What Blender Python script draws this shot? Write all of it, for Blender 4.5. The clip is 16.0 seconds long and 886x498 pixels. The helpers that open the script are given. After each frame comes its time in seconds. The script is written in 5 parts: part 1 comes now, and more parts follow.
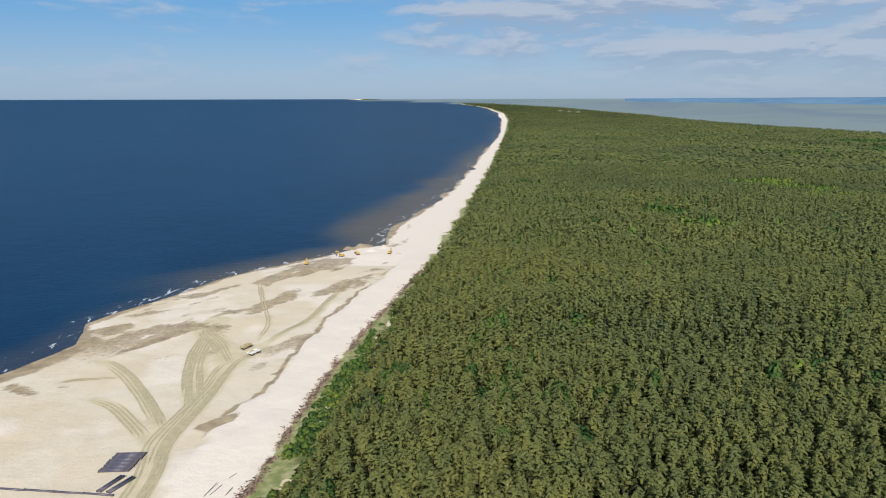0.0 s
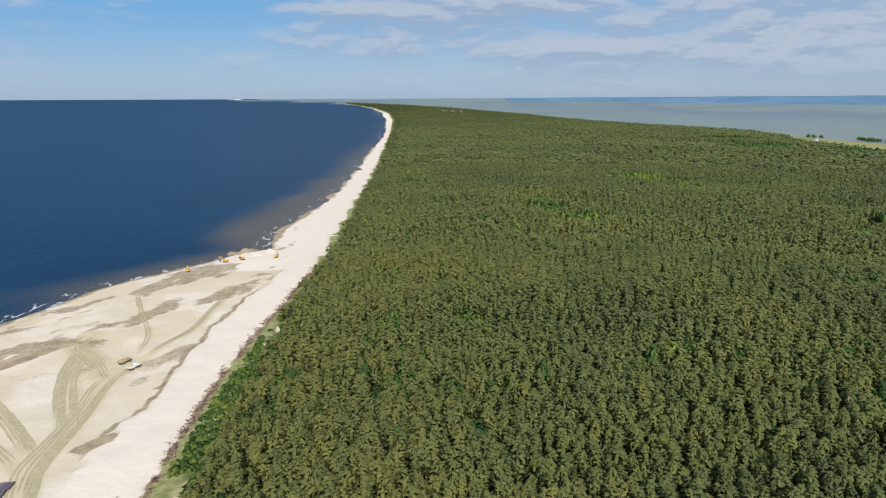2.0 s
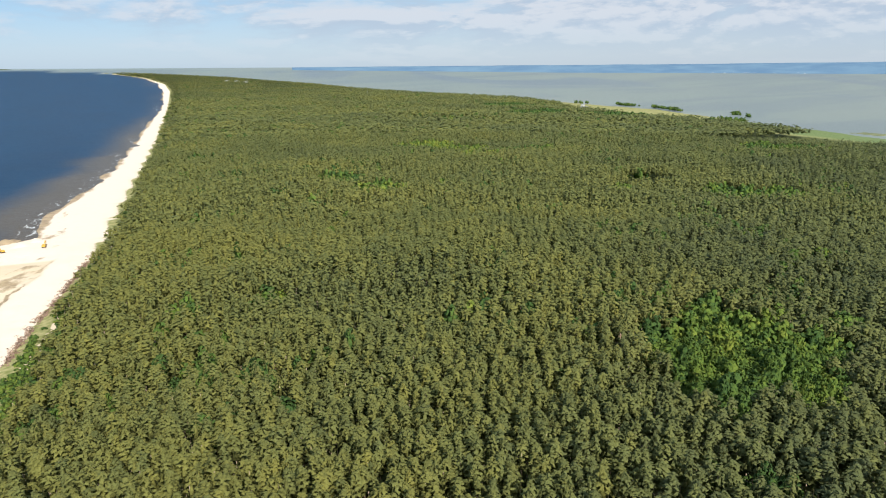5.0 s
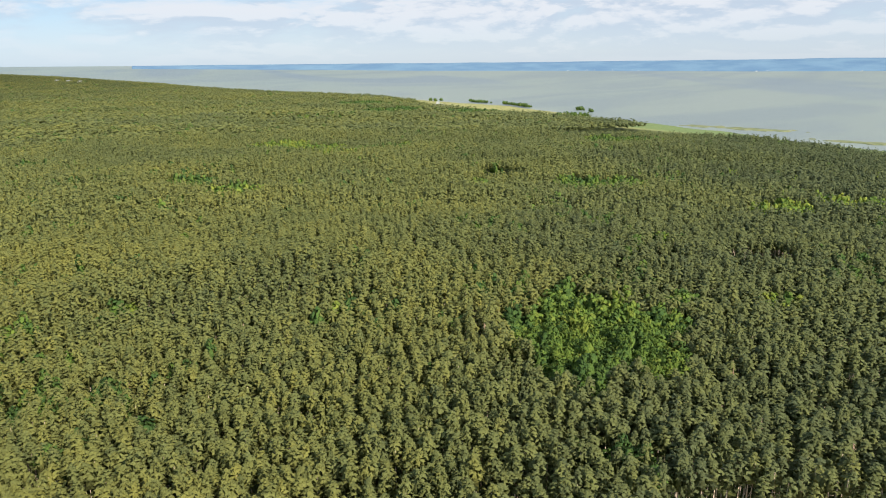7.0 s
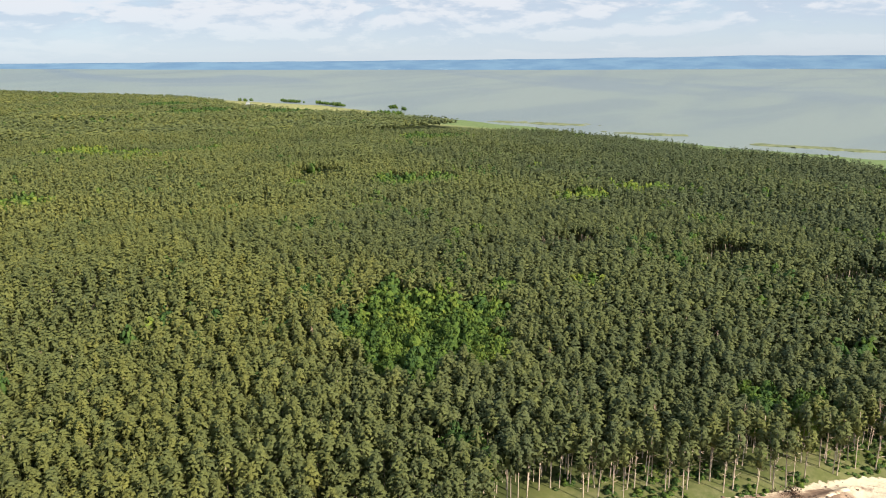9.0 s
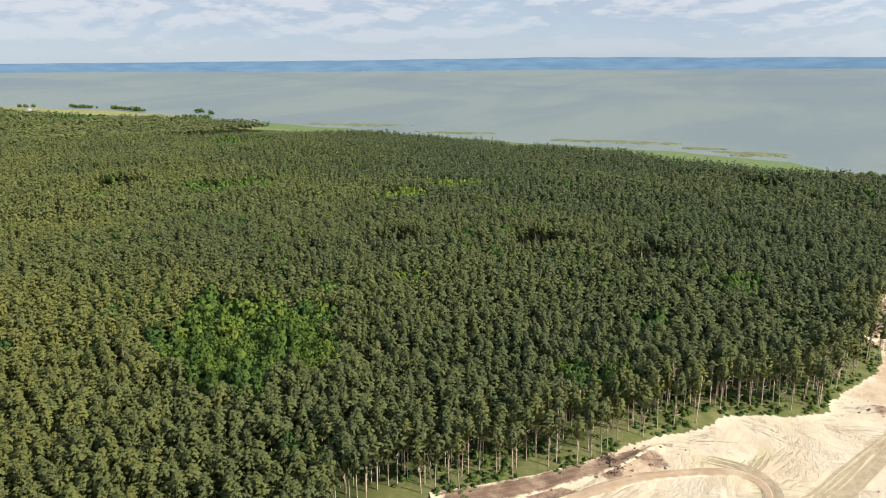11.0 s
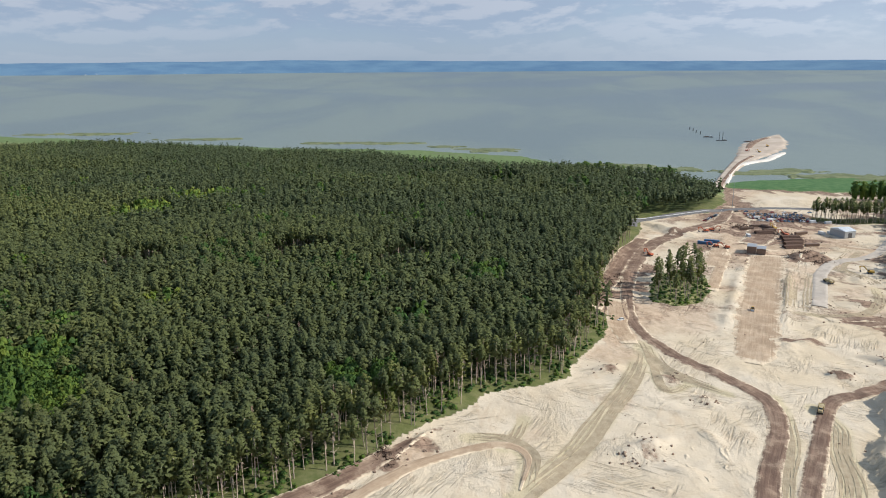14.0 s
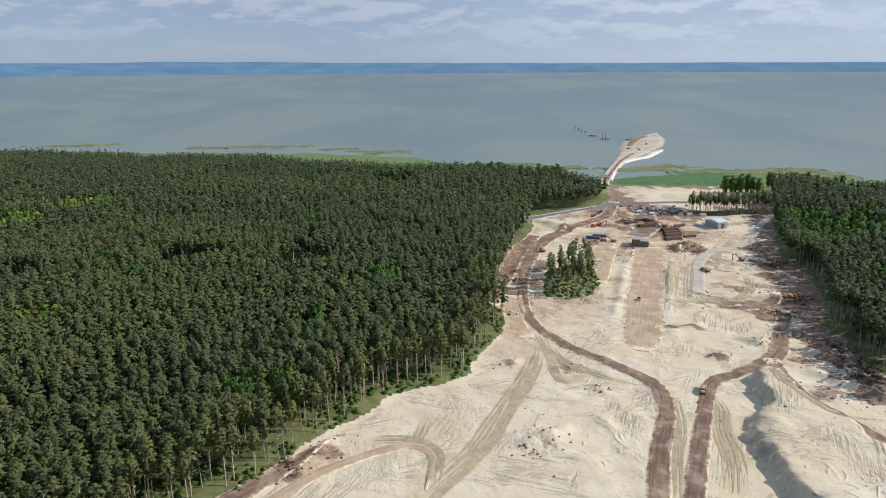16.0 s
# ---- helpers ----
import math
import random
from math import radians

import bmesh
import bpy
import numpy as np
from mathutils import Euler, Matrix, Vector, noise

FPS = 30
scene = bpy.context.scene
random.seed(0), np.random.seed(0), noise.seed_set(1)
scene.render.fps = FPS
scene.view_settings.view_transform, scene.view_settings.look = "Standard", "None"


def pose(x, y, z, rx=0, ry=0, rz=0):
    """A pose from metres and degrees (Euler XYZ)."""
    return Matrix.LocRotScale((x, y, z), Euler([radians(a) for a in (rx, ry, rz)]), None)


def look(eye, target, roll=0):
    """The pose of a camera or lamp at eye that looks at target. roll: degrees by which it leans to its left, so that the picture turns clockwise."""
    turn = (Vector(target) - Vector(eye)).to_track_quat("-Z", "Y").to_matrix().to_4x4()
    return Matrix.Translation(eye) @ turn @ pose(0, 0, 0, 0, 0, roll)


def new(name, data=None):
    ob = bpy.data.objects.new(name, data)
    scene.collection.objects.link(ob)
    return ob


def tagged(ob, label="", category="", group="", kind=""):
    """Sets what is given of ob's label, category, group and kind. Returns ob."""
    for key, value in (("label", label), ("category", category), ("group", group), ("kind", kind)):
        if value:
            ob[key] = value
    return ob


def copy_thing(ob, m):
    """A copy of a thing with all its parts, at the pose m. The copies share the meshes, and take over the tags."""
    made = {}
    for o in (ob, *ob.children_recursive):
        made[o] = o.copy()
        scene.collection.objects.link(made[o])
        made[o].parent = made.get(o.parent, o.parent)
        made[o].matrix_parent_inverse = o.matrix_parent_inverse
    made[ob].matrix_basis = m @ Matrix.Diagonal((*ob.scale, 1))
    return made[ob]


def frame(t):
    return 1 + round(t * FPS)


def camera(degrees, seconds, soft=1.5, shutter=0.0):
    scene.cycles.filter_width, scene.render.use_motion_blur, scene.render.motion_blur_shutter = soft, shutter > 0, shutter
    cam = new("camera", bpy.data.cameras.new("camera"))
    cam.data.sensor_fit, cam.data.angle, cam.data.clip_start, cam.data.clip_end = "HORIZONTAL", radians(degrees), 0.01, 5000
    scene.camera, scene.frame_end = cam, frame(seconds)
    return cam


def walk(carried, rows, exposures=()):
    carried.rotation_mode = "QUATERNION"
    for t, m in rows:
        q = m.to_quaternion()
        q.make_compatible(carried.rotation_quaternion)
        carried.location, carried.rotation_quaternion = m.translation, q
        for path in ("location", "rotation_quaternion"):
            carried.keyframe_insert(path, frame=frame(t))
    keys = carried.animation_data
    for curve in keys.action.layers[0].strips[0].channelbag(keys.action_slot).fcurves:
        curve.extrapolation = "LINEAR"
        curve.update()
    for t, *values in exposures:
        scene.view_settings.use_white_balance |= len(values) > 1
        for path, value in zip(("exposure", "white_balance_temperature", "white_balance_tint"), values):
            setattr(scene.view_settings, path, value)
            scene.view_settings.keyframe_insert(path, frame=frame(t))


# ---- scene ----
# ---- camera: hovers 150 m over the dunes and turns to the right ----
cam = camera(63.85, 16.0, soft=1.02)
PATH = [
    (0.0, pose(0, 0, 150, 78.078, 0.115, 0.069)),
    (0.5, pose(0, 0, 150, 78.070, 0.082, -1.828)),
    (1.0, pose(0, 0, 150, 78.057, 0.162, -4.209)),
    (1.5, pose(0, 0, 150, 78.053, 0.209, -6.370)),
    (2.0, pose(0, 0, 150, 78.037, 0.222, -9.066)),
    (2.5, pose(0, 0, 150, 77.676, 0.197, -11.999)),
    (3.0, pose(0, 0, 150, 76.819, 0.258, -15.603)),
    (3.5, pose(0, 0, 150, 75.966, 0.346, -17.971)),
    (4.0, pose(0, 0, 150, 75.722, 0.390, -20.560)),
    (4.2, pose(0, 0, 150, 75.700, 0.375, -21.570)),
    (6.3, pose(0, 0, 150, 75.477, 0.374, -32.813)),
    (6.5, pose(0, 0, 150, 75.463, 0.404, -34.026)),
    (7.0, pose(0, 0, 150, 75.401, 0.383, -36.979)),
    (7.5, pose(0, 0, 150, 75.361, 0.386, -39.955)),
    (8.0, pose(0, 0, 150, 75.309, 0.367, -43.974)),
    (8.5, pose(0, 0, 150, 75.285, 0.373, -47.655)),
    (9.0, pose(0, 0, 150, 75.233, 0.338, -51.639)),
    (9.2, pose(0, 0, 150, 75.226, 0.326, -53.132)),
    (11.3, pose(0, 0, 150, 75.256, 0.376, -68.556)),
    (11.5, pose(0, 0, 150, 75.255, 0.375, -70.057)),
    (12.0, pose(0, 0, 150, 75.283, 0.302, -73.927)),
    (12.5, pose(0, 0, 150, 75.296, 0.254, -77.521)),
    (13.0, pose(0, 0, 150, 75.310, 0.256, -81.387)),
    (13.5, pose(0, 0, 150, 75.341, 0.281, -83.933)),
    (14.0, pose(0, 0, 150, 75.378, 0.280, -86.178)),
    (14.5, pose(0, 0, 150, 75.421, 0.277, -88.170)),
    (15.0, pose(0, 0, 150, 75.464, 0.220, -90.400)),
    (15.5, pose(0, 0, 150, 75.471, 0.219, -92.485)),
    (16.0, pose(0, 0, 150, 75.484, 0.227, -94.714)),
]
EXPOSURES = [(0, -0.03, 5750, 9), (2.5, 0.04, 5800, 9), (4, 0.28, 6100, 9), (7, 0.68, 6550, 10), (9, 0.68, 6600, 10), (11.5, 0.36, 6300, 10), (12.5, 0.16, 6000, 10),
             (14, 0.02, 5850, 10), (16, -0.06, 5750, 10)]
walk(cam, PATH, EXPOSURES)

# ---- sky, clouds and sun ----
SUN_FROM = Vector((-0.05, -1.0, 0.0)).normalized()
SUN_UP = radians(34)


def node(tree, kind, **values):
    n = tree.nodes.new(kind)
    for key, value in values.items():
        setattr(n, key, value)
    return n


def math_node(tree, op, a, b=None, clamp=False):
    n = node(tree, "ShaderNodeMath", operation=op, use_clamp=clamp)
    for slot, v in zip(n.inputs, (a, b)):
        if v is None:
            continue
        if isinstance(v, (int, float)):
            slot.default_value = v
        else:
            tree.links.new(v, slot)
    return n.outputs[0]


def mix_node(tree, fac, a, b, blend="MIX"):
    n = node(tree, "ShaderNodeMix", data_type="RGBA", blend_type=blend)
    for slot, v in zip((n.inputs[0], n.inputs[6], n.inputs[7]), (fac, a, b)):
        if isinstance(v, (int, float)):
            slot.default_value = v
        elif isinstance(v, tuple):
            slot.default_value = (*v, 1)
        else:
            tree.links.new(v, slot)
    return n.outputs[2]


def noise_node(tree, vector, scale, detail=4.0, rough=0.55, distortion=0.0):
    n = node(tree, "ShaderNodeTexNoise")
    n.inputs["Scale"].default_value = scale
    n.inputs["Detail"].default_value = detail
    n.inputs["Roughness"].default_value = rough
    n.inputs["Distortion"].default_value = distortion
    if vector is not None:
        tree.links.new(vector, n.inputs["Vector"])
    return n.outputs["Fac"]


def ramp_node(tree, fac, lo, hi, smooth=True):
    n = node(tree, "ShaderNodeMapRange", interpolation_type="SMOOTHSTEP" if smooth else "LINEAR")
    tree.links.new(fac, n.inputs[0])
    n.inputs[1].default_value, n.inputs[2].default_value = lo, hi
    return n.outputs[0]


def scaled(tree, vector, size):
    n = node(tree, "ShaderNodeMapping")
    tree.links.new(vector, n.inputs[0])
    n.inputs[3].default_value = size
    return n.outputs[0]


world = bpy.data.worlds.new("sky")
scene.world = world
world.use_nodes = True
wt = world.node_tree
wt.nodes.clear()
sky = node(wt, "ShaderNodeTexSky", sky_type="NISHITA", sun_disc=False)
sky.sun_elevation = SUN_UP
sky.sun_rotation = math.atan2(SUN_FROM.x, SUN_FROM.y)
sky.air_density, sky.dust_density, sky.ozone_density = 1.0, 0.6, 1.5
way = node(wt, "ShaderNodeTexCoord").outputs["Generated"]
split = node(wt, "ShaderNodeSeparateXYZ")
wt.links.new(way, split.inputs[0])


def cloud_field(lift):
    """Cloud thickness for the way, or for one a little above it."""
    high = node(wt, "ShaderNodeVectorMath", operation="ADD")
    wt.links.new(way, high.inputs[0])
    high.inputs[1].default_value = (0, 0, lift)
    bank = noise_node(wt, scaled(wt, high.outputs[0], (4.2, 4.2, 19.0)), 1.0, 7.0, 0.58, 0.35)
    puff = noise_node(wt, scaled(wt, high.outputs[0], (15.0, 15.0, 52.0)), 1.0, 5.0, 0.6, 0.2)
    return math_node(wt, "ADD", math_node(wt, "MULTIPLY", bank, 0.74), math_node(wt, "MULTIPLY", puff, 0.26))


# more cloud over the land to the south-east than over the open sea
side = ramp_node(wt, split.outputs[0], -0.2, 0.75)
here, above = cloud_field(0.0), cloud_field(0.012)
dense = ramp_node(wt, math_node(wt, "ADD", here, math_node(wt, "MULTIPLY", side, 0.14)), 0.47, 0.66)
lit = ramp_node(wt, math_node(wt, "SUBTRACT", here, above), -0.04, 0.045)
cloud = mix_node(wt, lit, (4.2, 4.95, 5.95), (5.95, 6.25, 6.75))
climb = ramp_node(wt, split.outputs[2], 0.0, 0.14)
blue = mix_node(wt, climb, mix_node(wt, side, (4.2, 5.6, 7.2), (4.6, 5.5, 6.6)), mix_node(wt, side, (1.5, 4.2, 7.4), (3.5, 4.8, 6.5)))
blue = mix_node(wt, ramp_node(wt, split.outputs[2], 0.14, 0.7), blue, (1.7, 2.6, 4.0))
# the sky pales towards the sun in the south
sunward = ramp_node(wt, math_node(wt, "MULTIPLY", split.outputs[1], -1.0), -0.15, 0.5)
blue = mix_node(wt, math_node(wt, "MULTIPLY", sunward, 0.8), blue, (6.9, 7.7, 8.7))
cloud = mix_node(wt, math_node(wt, "MULTIPLY", sunward, 0.7), cloud, mix_node(wt, lit, (5.9, 6.6, 7.5), (8.2, 8.5, 8.9)))
blue = mix_node(wt, 0.25, blue, sky.outputs[0])
low = math_node(wt, "ADD", 0.12, math_node(wt, "MULTIPLY", ramp_node(wt, split.outputs[2], 0.0, 0.075), 0.8))
back = node(wt, "ShaderNodeBackground")
back.inputs[1].default_value = 0.085
wt.links.new(mix_node(wt, math_node(wt, "MULTIPLY", dense, low), blue, cloud), back.inputs[0])
wt.links.new(back.outputs[0], node(wt, "ShaderNodeOutputWorld").inputs[0])

lamp = bpy.data.lights.new("sun", "SUN")
lamp.energy, lamp.angle, lamp.color = 5.0, radians(0.6), (1.0, 0.89, 0.74)
sun = new("sun", lamp)
sun.matrix_world = look(SUN_FROM * 500 * math.cos(SUN_UP) + Vector((0, 0, 500 * math.sin(SUN_UP))), (0, 0, 0))


# ---- materials ----
def material(name, rough=0.9, spec=0.3, metal=0.0):
    m = bpy.data.materials.new(name)
    m.use_nodes = True
    bsdf = m.node_tree.nodes["Principled BSDF"]
    bsdf.inputs["Roughness"].default_value = rough
    bsdf.inputs["Specular IOR Level"].default_value = spec
    bsdf.inputs["Metallic"].default_value = metal
    return m, m.node_tree, bsdf


def bumped(tree, bsdf, height, strength, distance):
    b = node(tree, "ShaderNodeBump")
    b.inputs["Strength"].default_value = strength
    b.inputs["Distance"].default_value = distance
    tree.links.new(height, b.inputs["Height"])
    tree.links.new(b.outputs[0], bsdf.inputs["Normal"])


def place_of(tree):
    return node(tree, "ShaderNodeNewGeometry").outputs["Position"]


def attribute(tree, name):
    return node(tree, "ShaderNodeAttribute", attribute_name=name).outputs["Fac"]


def plain(name, colour, rough=0.6, spec=0.4, metal=0.0, wear=0.25, size=1.5):
    """Paint, metal or plastic with dirt and wear at two scales."""
    m, t, b = material(name, rough, spec, metal)
    p = node(t, "ShaderNodeTexCoord").outputs["Object"]
    dirt = math_node(t, "MULTIPLY", ramp_node(t, noise_node(t, p, size, 5, 0.6), 0.4, 0.75), wear)
    c = mix_node(t, dirt, colour, (0.33, 0.27, 0.20))
    fine = noise_node(t, p, size * 9, 2, 0.5)
    c = mix_node(t, math_node(t, "MULTIPLY", fine, wear * 0.5), c, tuple(v * 0.6 for v in colour))
    t.links.new(c, b.inputs["Base Color"])
    return m


def soil(name, low, high, size, rough=0.95, bump=0.25):
    m, t, b = material(name, rough, 0.15)
    p = place_of(t)
    c = mix_node(t, ramp_node(t, noise_node(t, p, size, 6, 0.6), 0.3, 0.7), low, high)
    c = mix_node(t, math_node(t, "MULTIPLY", noise_node(t, p, size * 14, 3, 0.6), 0.35), c, tuple(v * 0.7 for v in low))
    t.links.new(c, b.inputs["Base Color"])
    bumped(t, b, noise_node(t, p, size * 6, 5, 0.65), 0.6, bump)
    return m


def ground_material():
    m, t, b = material("sand_soil_and_grass", 0.95, 0.12)
    p = place_of(t)
    big, mid, fine = noise_node(t, p, 0.018, 5, 0.6, 0.5), noise_node(t, p, 0.11, 6, 0.62), noise_node(t, p, 0.9, 4, 0.6)
    sand = mix_node(t, ramp_node(t, big, 0.35, 0.68), (0.665, 0.555, 0.39), (0.72, 0.63, 0.49))
    scrape = noise_node(t, scaled(t, p, (0.5, 1.3, 1.0)), 0.055, 7, 0.68, 1.4)
    sand = mix_node(t, math_node(t, "MULTIPLY", ramp_node(t, scrape, 0.53, 0.66), math_node(t, "ADD", 0.15, math_node(t, "MULTIPLY", attribute(t, "worked"), 0.35))), sand, (0.58, 0.45, 0.30))
    sand = mix_node(t, math_node(t, "MULTIPLY", ramp_node(t, mid, 0.50, 0.70), math_node(t, "ADD", 0.18, math_node(t, "MULTIPLY", attribute(t, "worked"), 0.22))), sand, (0.56, 0.45, 0.31))
    sand = mix_node(t, math_node(t, "MULTIPLY", ramp_node(t, noise_node(t, p, 0.45, 5, 0.7), 0.63, 0.70), math_node(t, "MULTIPLY", attribute(t, "worked"), 0.5)), sand, (0.36, 0.28, 0.19))
    # combed lines left by blades and tracks, in patches of two directions
    comb = []
    for turn, patch in ((0.5, 0.019), (2.0, 0.024), (1.25, 0.031)):
        turned = node(t, "ShaderNodeVectorRotate", rotation_type="Z_AXIS")
        turned.inputs["Angle"].default_value = turn
        t.links.new(p, turned.inputs[0])
        raked = noise_node(t, scaled(t, turned.outputs[0], (0.055, 0.6, 0.3)), 1.0, 5, 0.62, 0.9)
        where = ramp_node(t, noise_node(t, scaled(t, turned.outputs[0], (1.0, 1.7, 1.0)), patch, 4, 0.6, 0.8), 0.52, 0.64)
        comb.append(math_node(t, "MULTIPLY", math_node(t, "MULTIPLY", ramp_node(t, raked, 0.46, 0.66), where), attribute(t, "worked")))
    combed = math_node(t, "MAXIMUM", math_node(t, "MAXIMUM", comb[0], comb[1]), comb[2])
    sand = mix_node(t, math_node(t, "MULTIPLY", combed, 0.34), sand, (0.44, 0.345, 0.22))
    sand = mix_node(t, math_node(t, "MULTIPLY", fine, 0.22), sand, (0.44, 0.36, 0.25))
    pale = mix_node(t, math_node(t, "MULTIPLY", ramp_node(t, mid, 0.45, 0.75), 0.35), (0.765, 0.665, 0.555), (0.70, 0.595, 0.485))
    fray = math_node(t, "MULTIPLY", math_node(t, "SUBTRACT", noise_node(t, p, 0.35, 6, 0.7), 0.5), 0.9)

    def mask(name, lo=0.38, hi=0.62):
        return ramp_node(t, math_node(t, "ADD", attribute(t, name), fray), lo, hi)

    sand = mix_node(t, attribute(t, "pale"), sand, pale)
    tread = mix_node(t, ramp_node(t, mid, 0.3, 0.7), (0.54, 0.46, 0.29), (0.62, 0.535, 0.355))
    sand = mix_node(t, math_node(t, "MULTIPLY", ramp_node(t, math_node(t, "ADD", attribute(t, "pressed"), math_node(t, "MULTIPLY", fray, 0.6)), 0.15, 0.85), 0.9), sand, tread)
    damp_dark = mix_node(t, ramp_node(t, mid, 0.3, 0.7), (0.20, 0.145, 0.085), (0.40, 0.31, 0.18))
    sand = mix_node(t, math_node(t, "MULTIPLY", mask("damp_dark", 0.25, 0.75), 0.85), sand, damp_dark)
    clay = mix_node(t, ramp_node(t, noise_node(t, p, 0.2, 5, 0.65), 0.35, 0.65), (0.44, 0.315, 0.21), (0.60, 0.46, 0.325))
    sand = mix_node(t, math_node(t, "MULTIPLY", ramp_node(t, math_node(t, "ADD", attribute(t, "tan"), math_node(t, "MULTIPLY", fray, 0.7)), 0.1, 0.8), 0.85), sand, clay)
    dirt = mix_node(t, ramp_node(t, noise_node(t, p, 0.25, 5, 0.68), 0.35, 0.65), (0.165, 0.108, 0.078), (0.36, 0.25, 0.175))
    sand = mix_node(t, math_node(t, "MULTIPLY", mask("dirt", 0.3, 0.7), 0.95), sand, dirt)
    grass = mix_node(t, ramp_node(t, noise_node(t, p, 0.2, 5, 0.65), 0.35, 0.7), (0.20, 0.22, 0.075), (0.40, 0.37, 0.18))
    floor = mix_node(t, ramp_node(t, noise_node(t, p, 0.06, 5, 0.6), 0.4, 0.65), (0.055, 0.075, 0.026), (0.11, 0.125, 0.042))
    green = mix_node(t, attribute(t, "grass"), floor, grass)
    lush = mix_node(t, ramp_node(t, mid, 0.35, 0.7), (0.07, 0.15, 0.055), (0.12, 0.20, 0.08))
    green = mix_node(t, attribute(t, "meadow"), green, lush)
    t.links.new(mix_node(t, mask("sand"), green, sand), b.inputs["Base Color"])
    h = math_node(t, "ADD", math_node(t, "MULTIPLY", mid, 0.55), math_node(t, "MULTIPLY", math_node(t, "MULTIPLY", noise_node(t, scaled(t, p, (0.6, 1.5, 1.0)), 0.3, 7, 0.72, 0.9), math_node(t, "MULTIPLY", ramp_node(t, noise_node(t, p, 0.022, 4, 0.6, 0.6), 0.48, 0.70), math_node(t, "ADD", 0.12, math_node(t, "MULTIPLY", attribute(t, "worked"), 0.6)))), 1.3))
    h = math_node(t, "ADD", h, math_node(t, "MULTIPLY", noise_node(t, p, 0.9, 4, 0.6), 0.12))
    h = math_node(t, "SUBTRACT", h, math_node(t, "MULTIPLY", combed, 0.4))
    bumped(t, b, h, 0.8, 1.3)
    return m


def water_material():
    m, t, b = material("sea_water", 0.35, 0.34)
    b.inputs["IOR"].default_value = 1.17
    b.inputs["Specular Tint"].default_value = (0.55, 0.8, 1.0, 1)
    p = place_of(t)
    mid = noise_node(t, p, 0.006, 5, 0.6, 0.6)
    sea = mix_node(t, ramp_node(t, mid, 0.3, 0.7), (0.0030, 0.023, 0.062), (0.004, 0.032, 0.080))
    sea = mix_node(t, attribute(t, "silt"), sea, (0.10, 0.085, 0.065))
    patches = ramp_node(t, noise_node(t, scaled(t, p, (0.35, 1.0, 1.0)), 0.0028, 4, 0.55, 0.8), 0.42, 0.62)
    lagoon = mix_node(t, patches, (0.200, 0.240, 0.222), (0.165, 0.206, 0.210))
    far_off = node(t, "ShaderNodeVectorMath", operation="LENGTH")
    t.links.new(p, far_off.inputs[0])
    # darker, bluer streaks that fade in with distance from the origin
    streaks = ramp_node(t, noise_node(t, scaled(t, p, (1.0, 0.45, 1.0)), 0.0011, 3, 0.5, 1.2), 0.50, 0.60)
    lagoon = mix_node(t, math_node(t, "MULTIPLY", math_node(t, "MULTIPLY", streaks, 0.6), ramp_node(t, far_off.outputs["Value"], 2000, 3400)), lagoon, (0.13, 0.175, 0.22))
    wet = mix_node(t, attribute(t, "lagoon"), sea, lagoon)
    crests = math_node(t, "ADD", noise_node(t, scaled(t, p, (1.0, 0.35, 1.0)), 0.16, 5, 0.65, 0.8), math_node(t, "MULTIPLY", attribute(t, "surf"), 0.17))
    wet = mix_node(t, math_node(t, "MULTIPLY", ramp_node(t, crests, 0.72, 0.80), 0.75), wet, (0.72, 0.75, 0.76))
    t.links.new(wet, b.inputs["Base Color"])
    h = math_node(t, "ADD", noise_node(t, scaled(t, p, (0.12, 0.3, 0.3)), 1.0, 4, 0.6), math_node(t, "MULTIPLY", noise_node(t, p, 0.03, 3, 0.5), 1.5))
    bumped(t, b, h, 0.5, 1.0)
    return m


def leaf_material(name, dark, mid, light, spread):
    """Needles and leaves: tint sets the tree, each tuft varies about it."""
    m, t, b = material(name, 0.75, 0.18)
    tuft = node(t, "ShaderNodeNewGeometry").outputs["Random Per Island"]
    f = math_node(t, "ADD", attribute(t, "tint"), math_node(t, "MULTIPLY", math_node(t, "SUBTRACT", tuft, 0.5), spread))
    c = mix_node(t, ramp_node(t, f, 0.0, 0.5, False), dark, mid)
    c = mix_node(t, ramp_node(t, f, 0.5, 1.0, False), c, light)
    # needles and leaves within a spray, gaps shaded dark and tips lightened by colour
    p = place_of(t)
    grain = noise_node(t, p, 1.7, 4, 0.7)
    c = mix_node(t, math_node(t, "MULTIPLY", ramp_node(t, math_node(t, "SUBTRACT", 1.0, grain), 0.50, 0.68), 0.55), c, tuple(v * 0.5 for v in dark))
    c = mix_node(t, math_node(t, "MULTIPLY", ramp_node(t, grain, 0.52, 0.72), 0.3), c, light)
    bumped(t, b, grain, 0.8, 0.7)
    t.links.new(c, b.inputs["Base Color"])
    thin, blend = node(t, "ShaderNodeBsdfTranslucent"), node(t, "ShaderNodeMixShader")
    t.links.new(c, thin.inputs[0])
    blend.inputs[0].default_value = 0.32
    t.links.new(b.outputs[0], blend.inputs[1])
    t.links.new(thin.outputs[0], blend.inputs[2])
    t.links.new(blend.outputs[0], t.nodes["Material Output"].inputs[0])
    return m


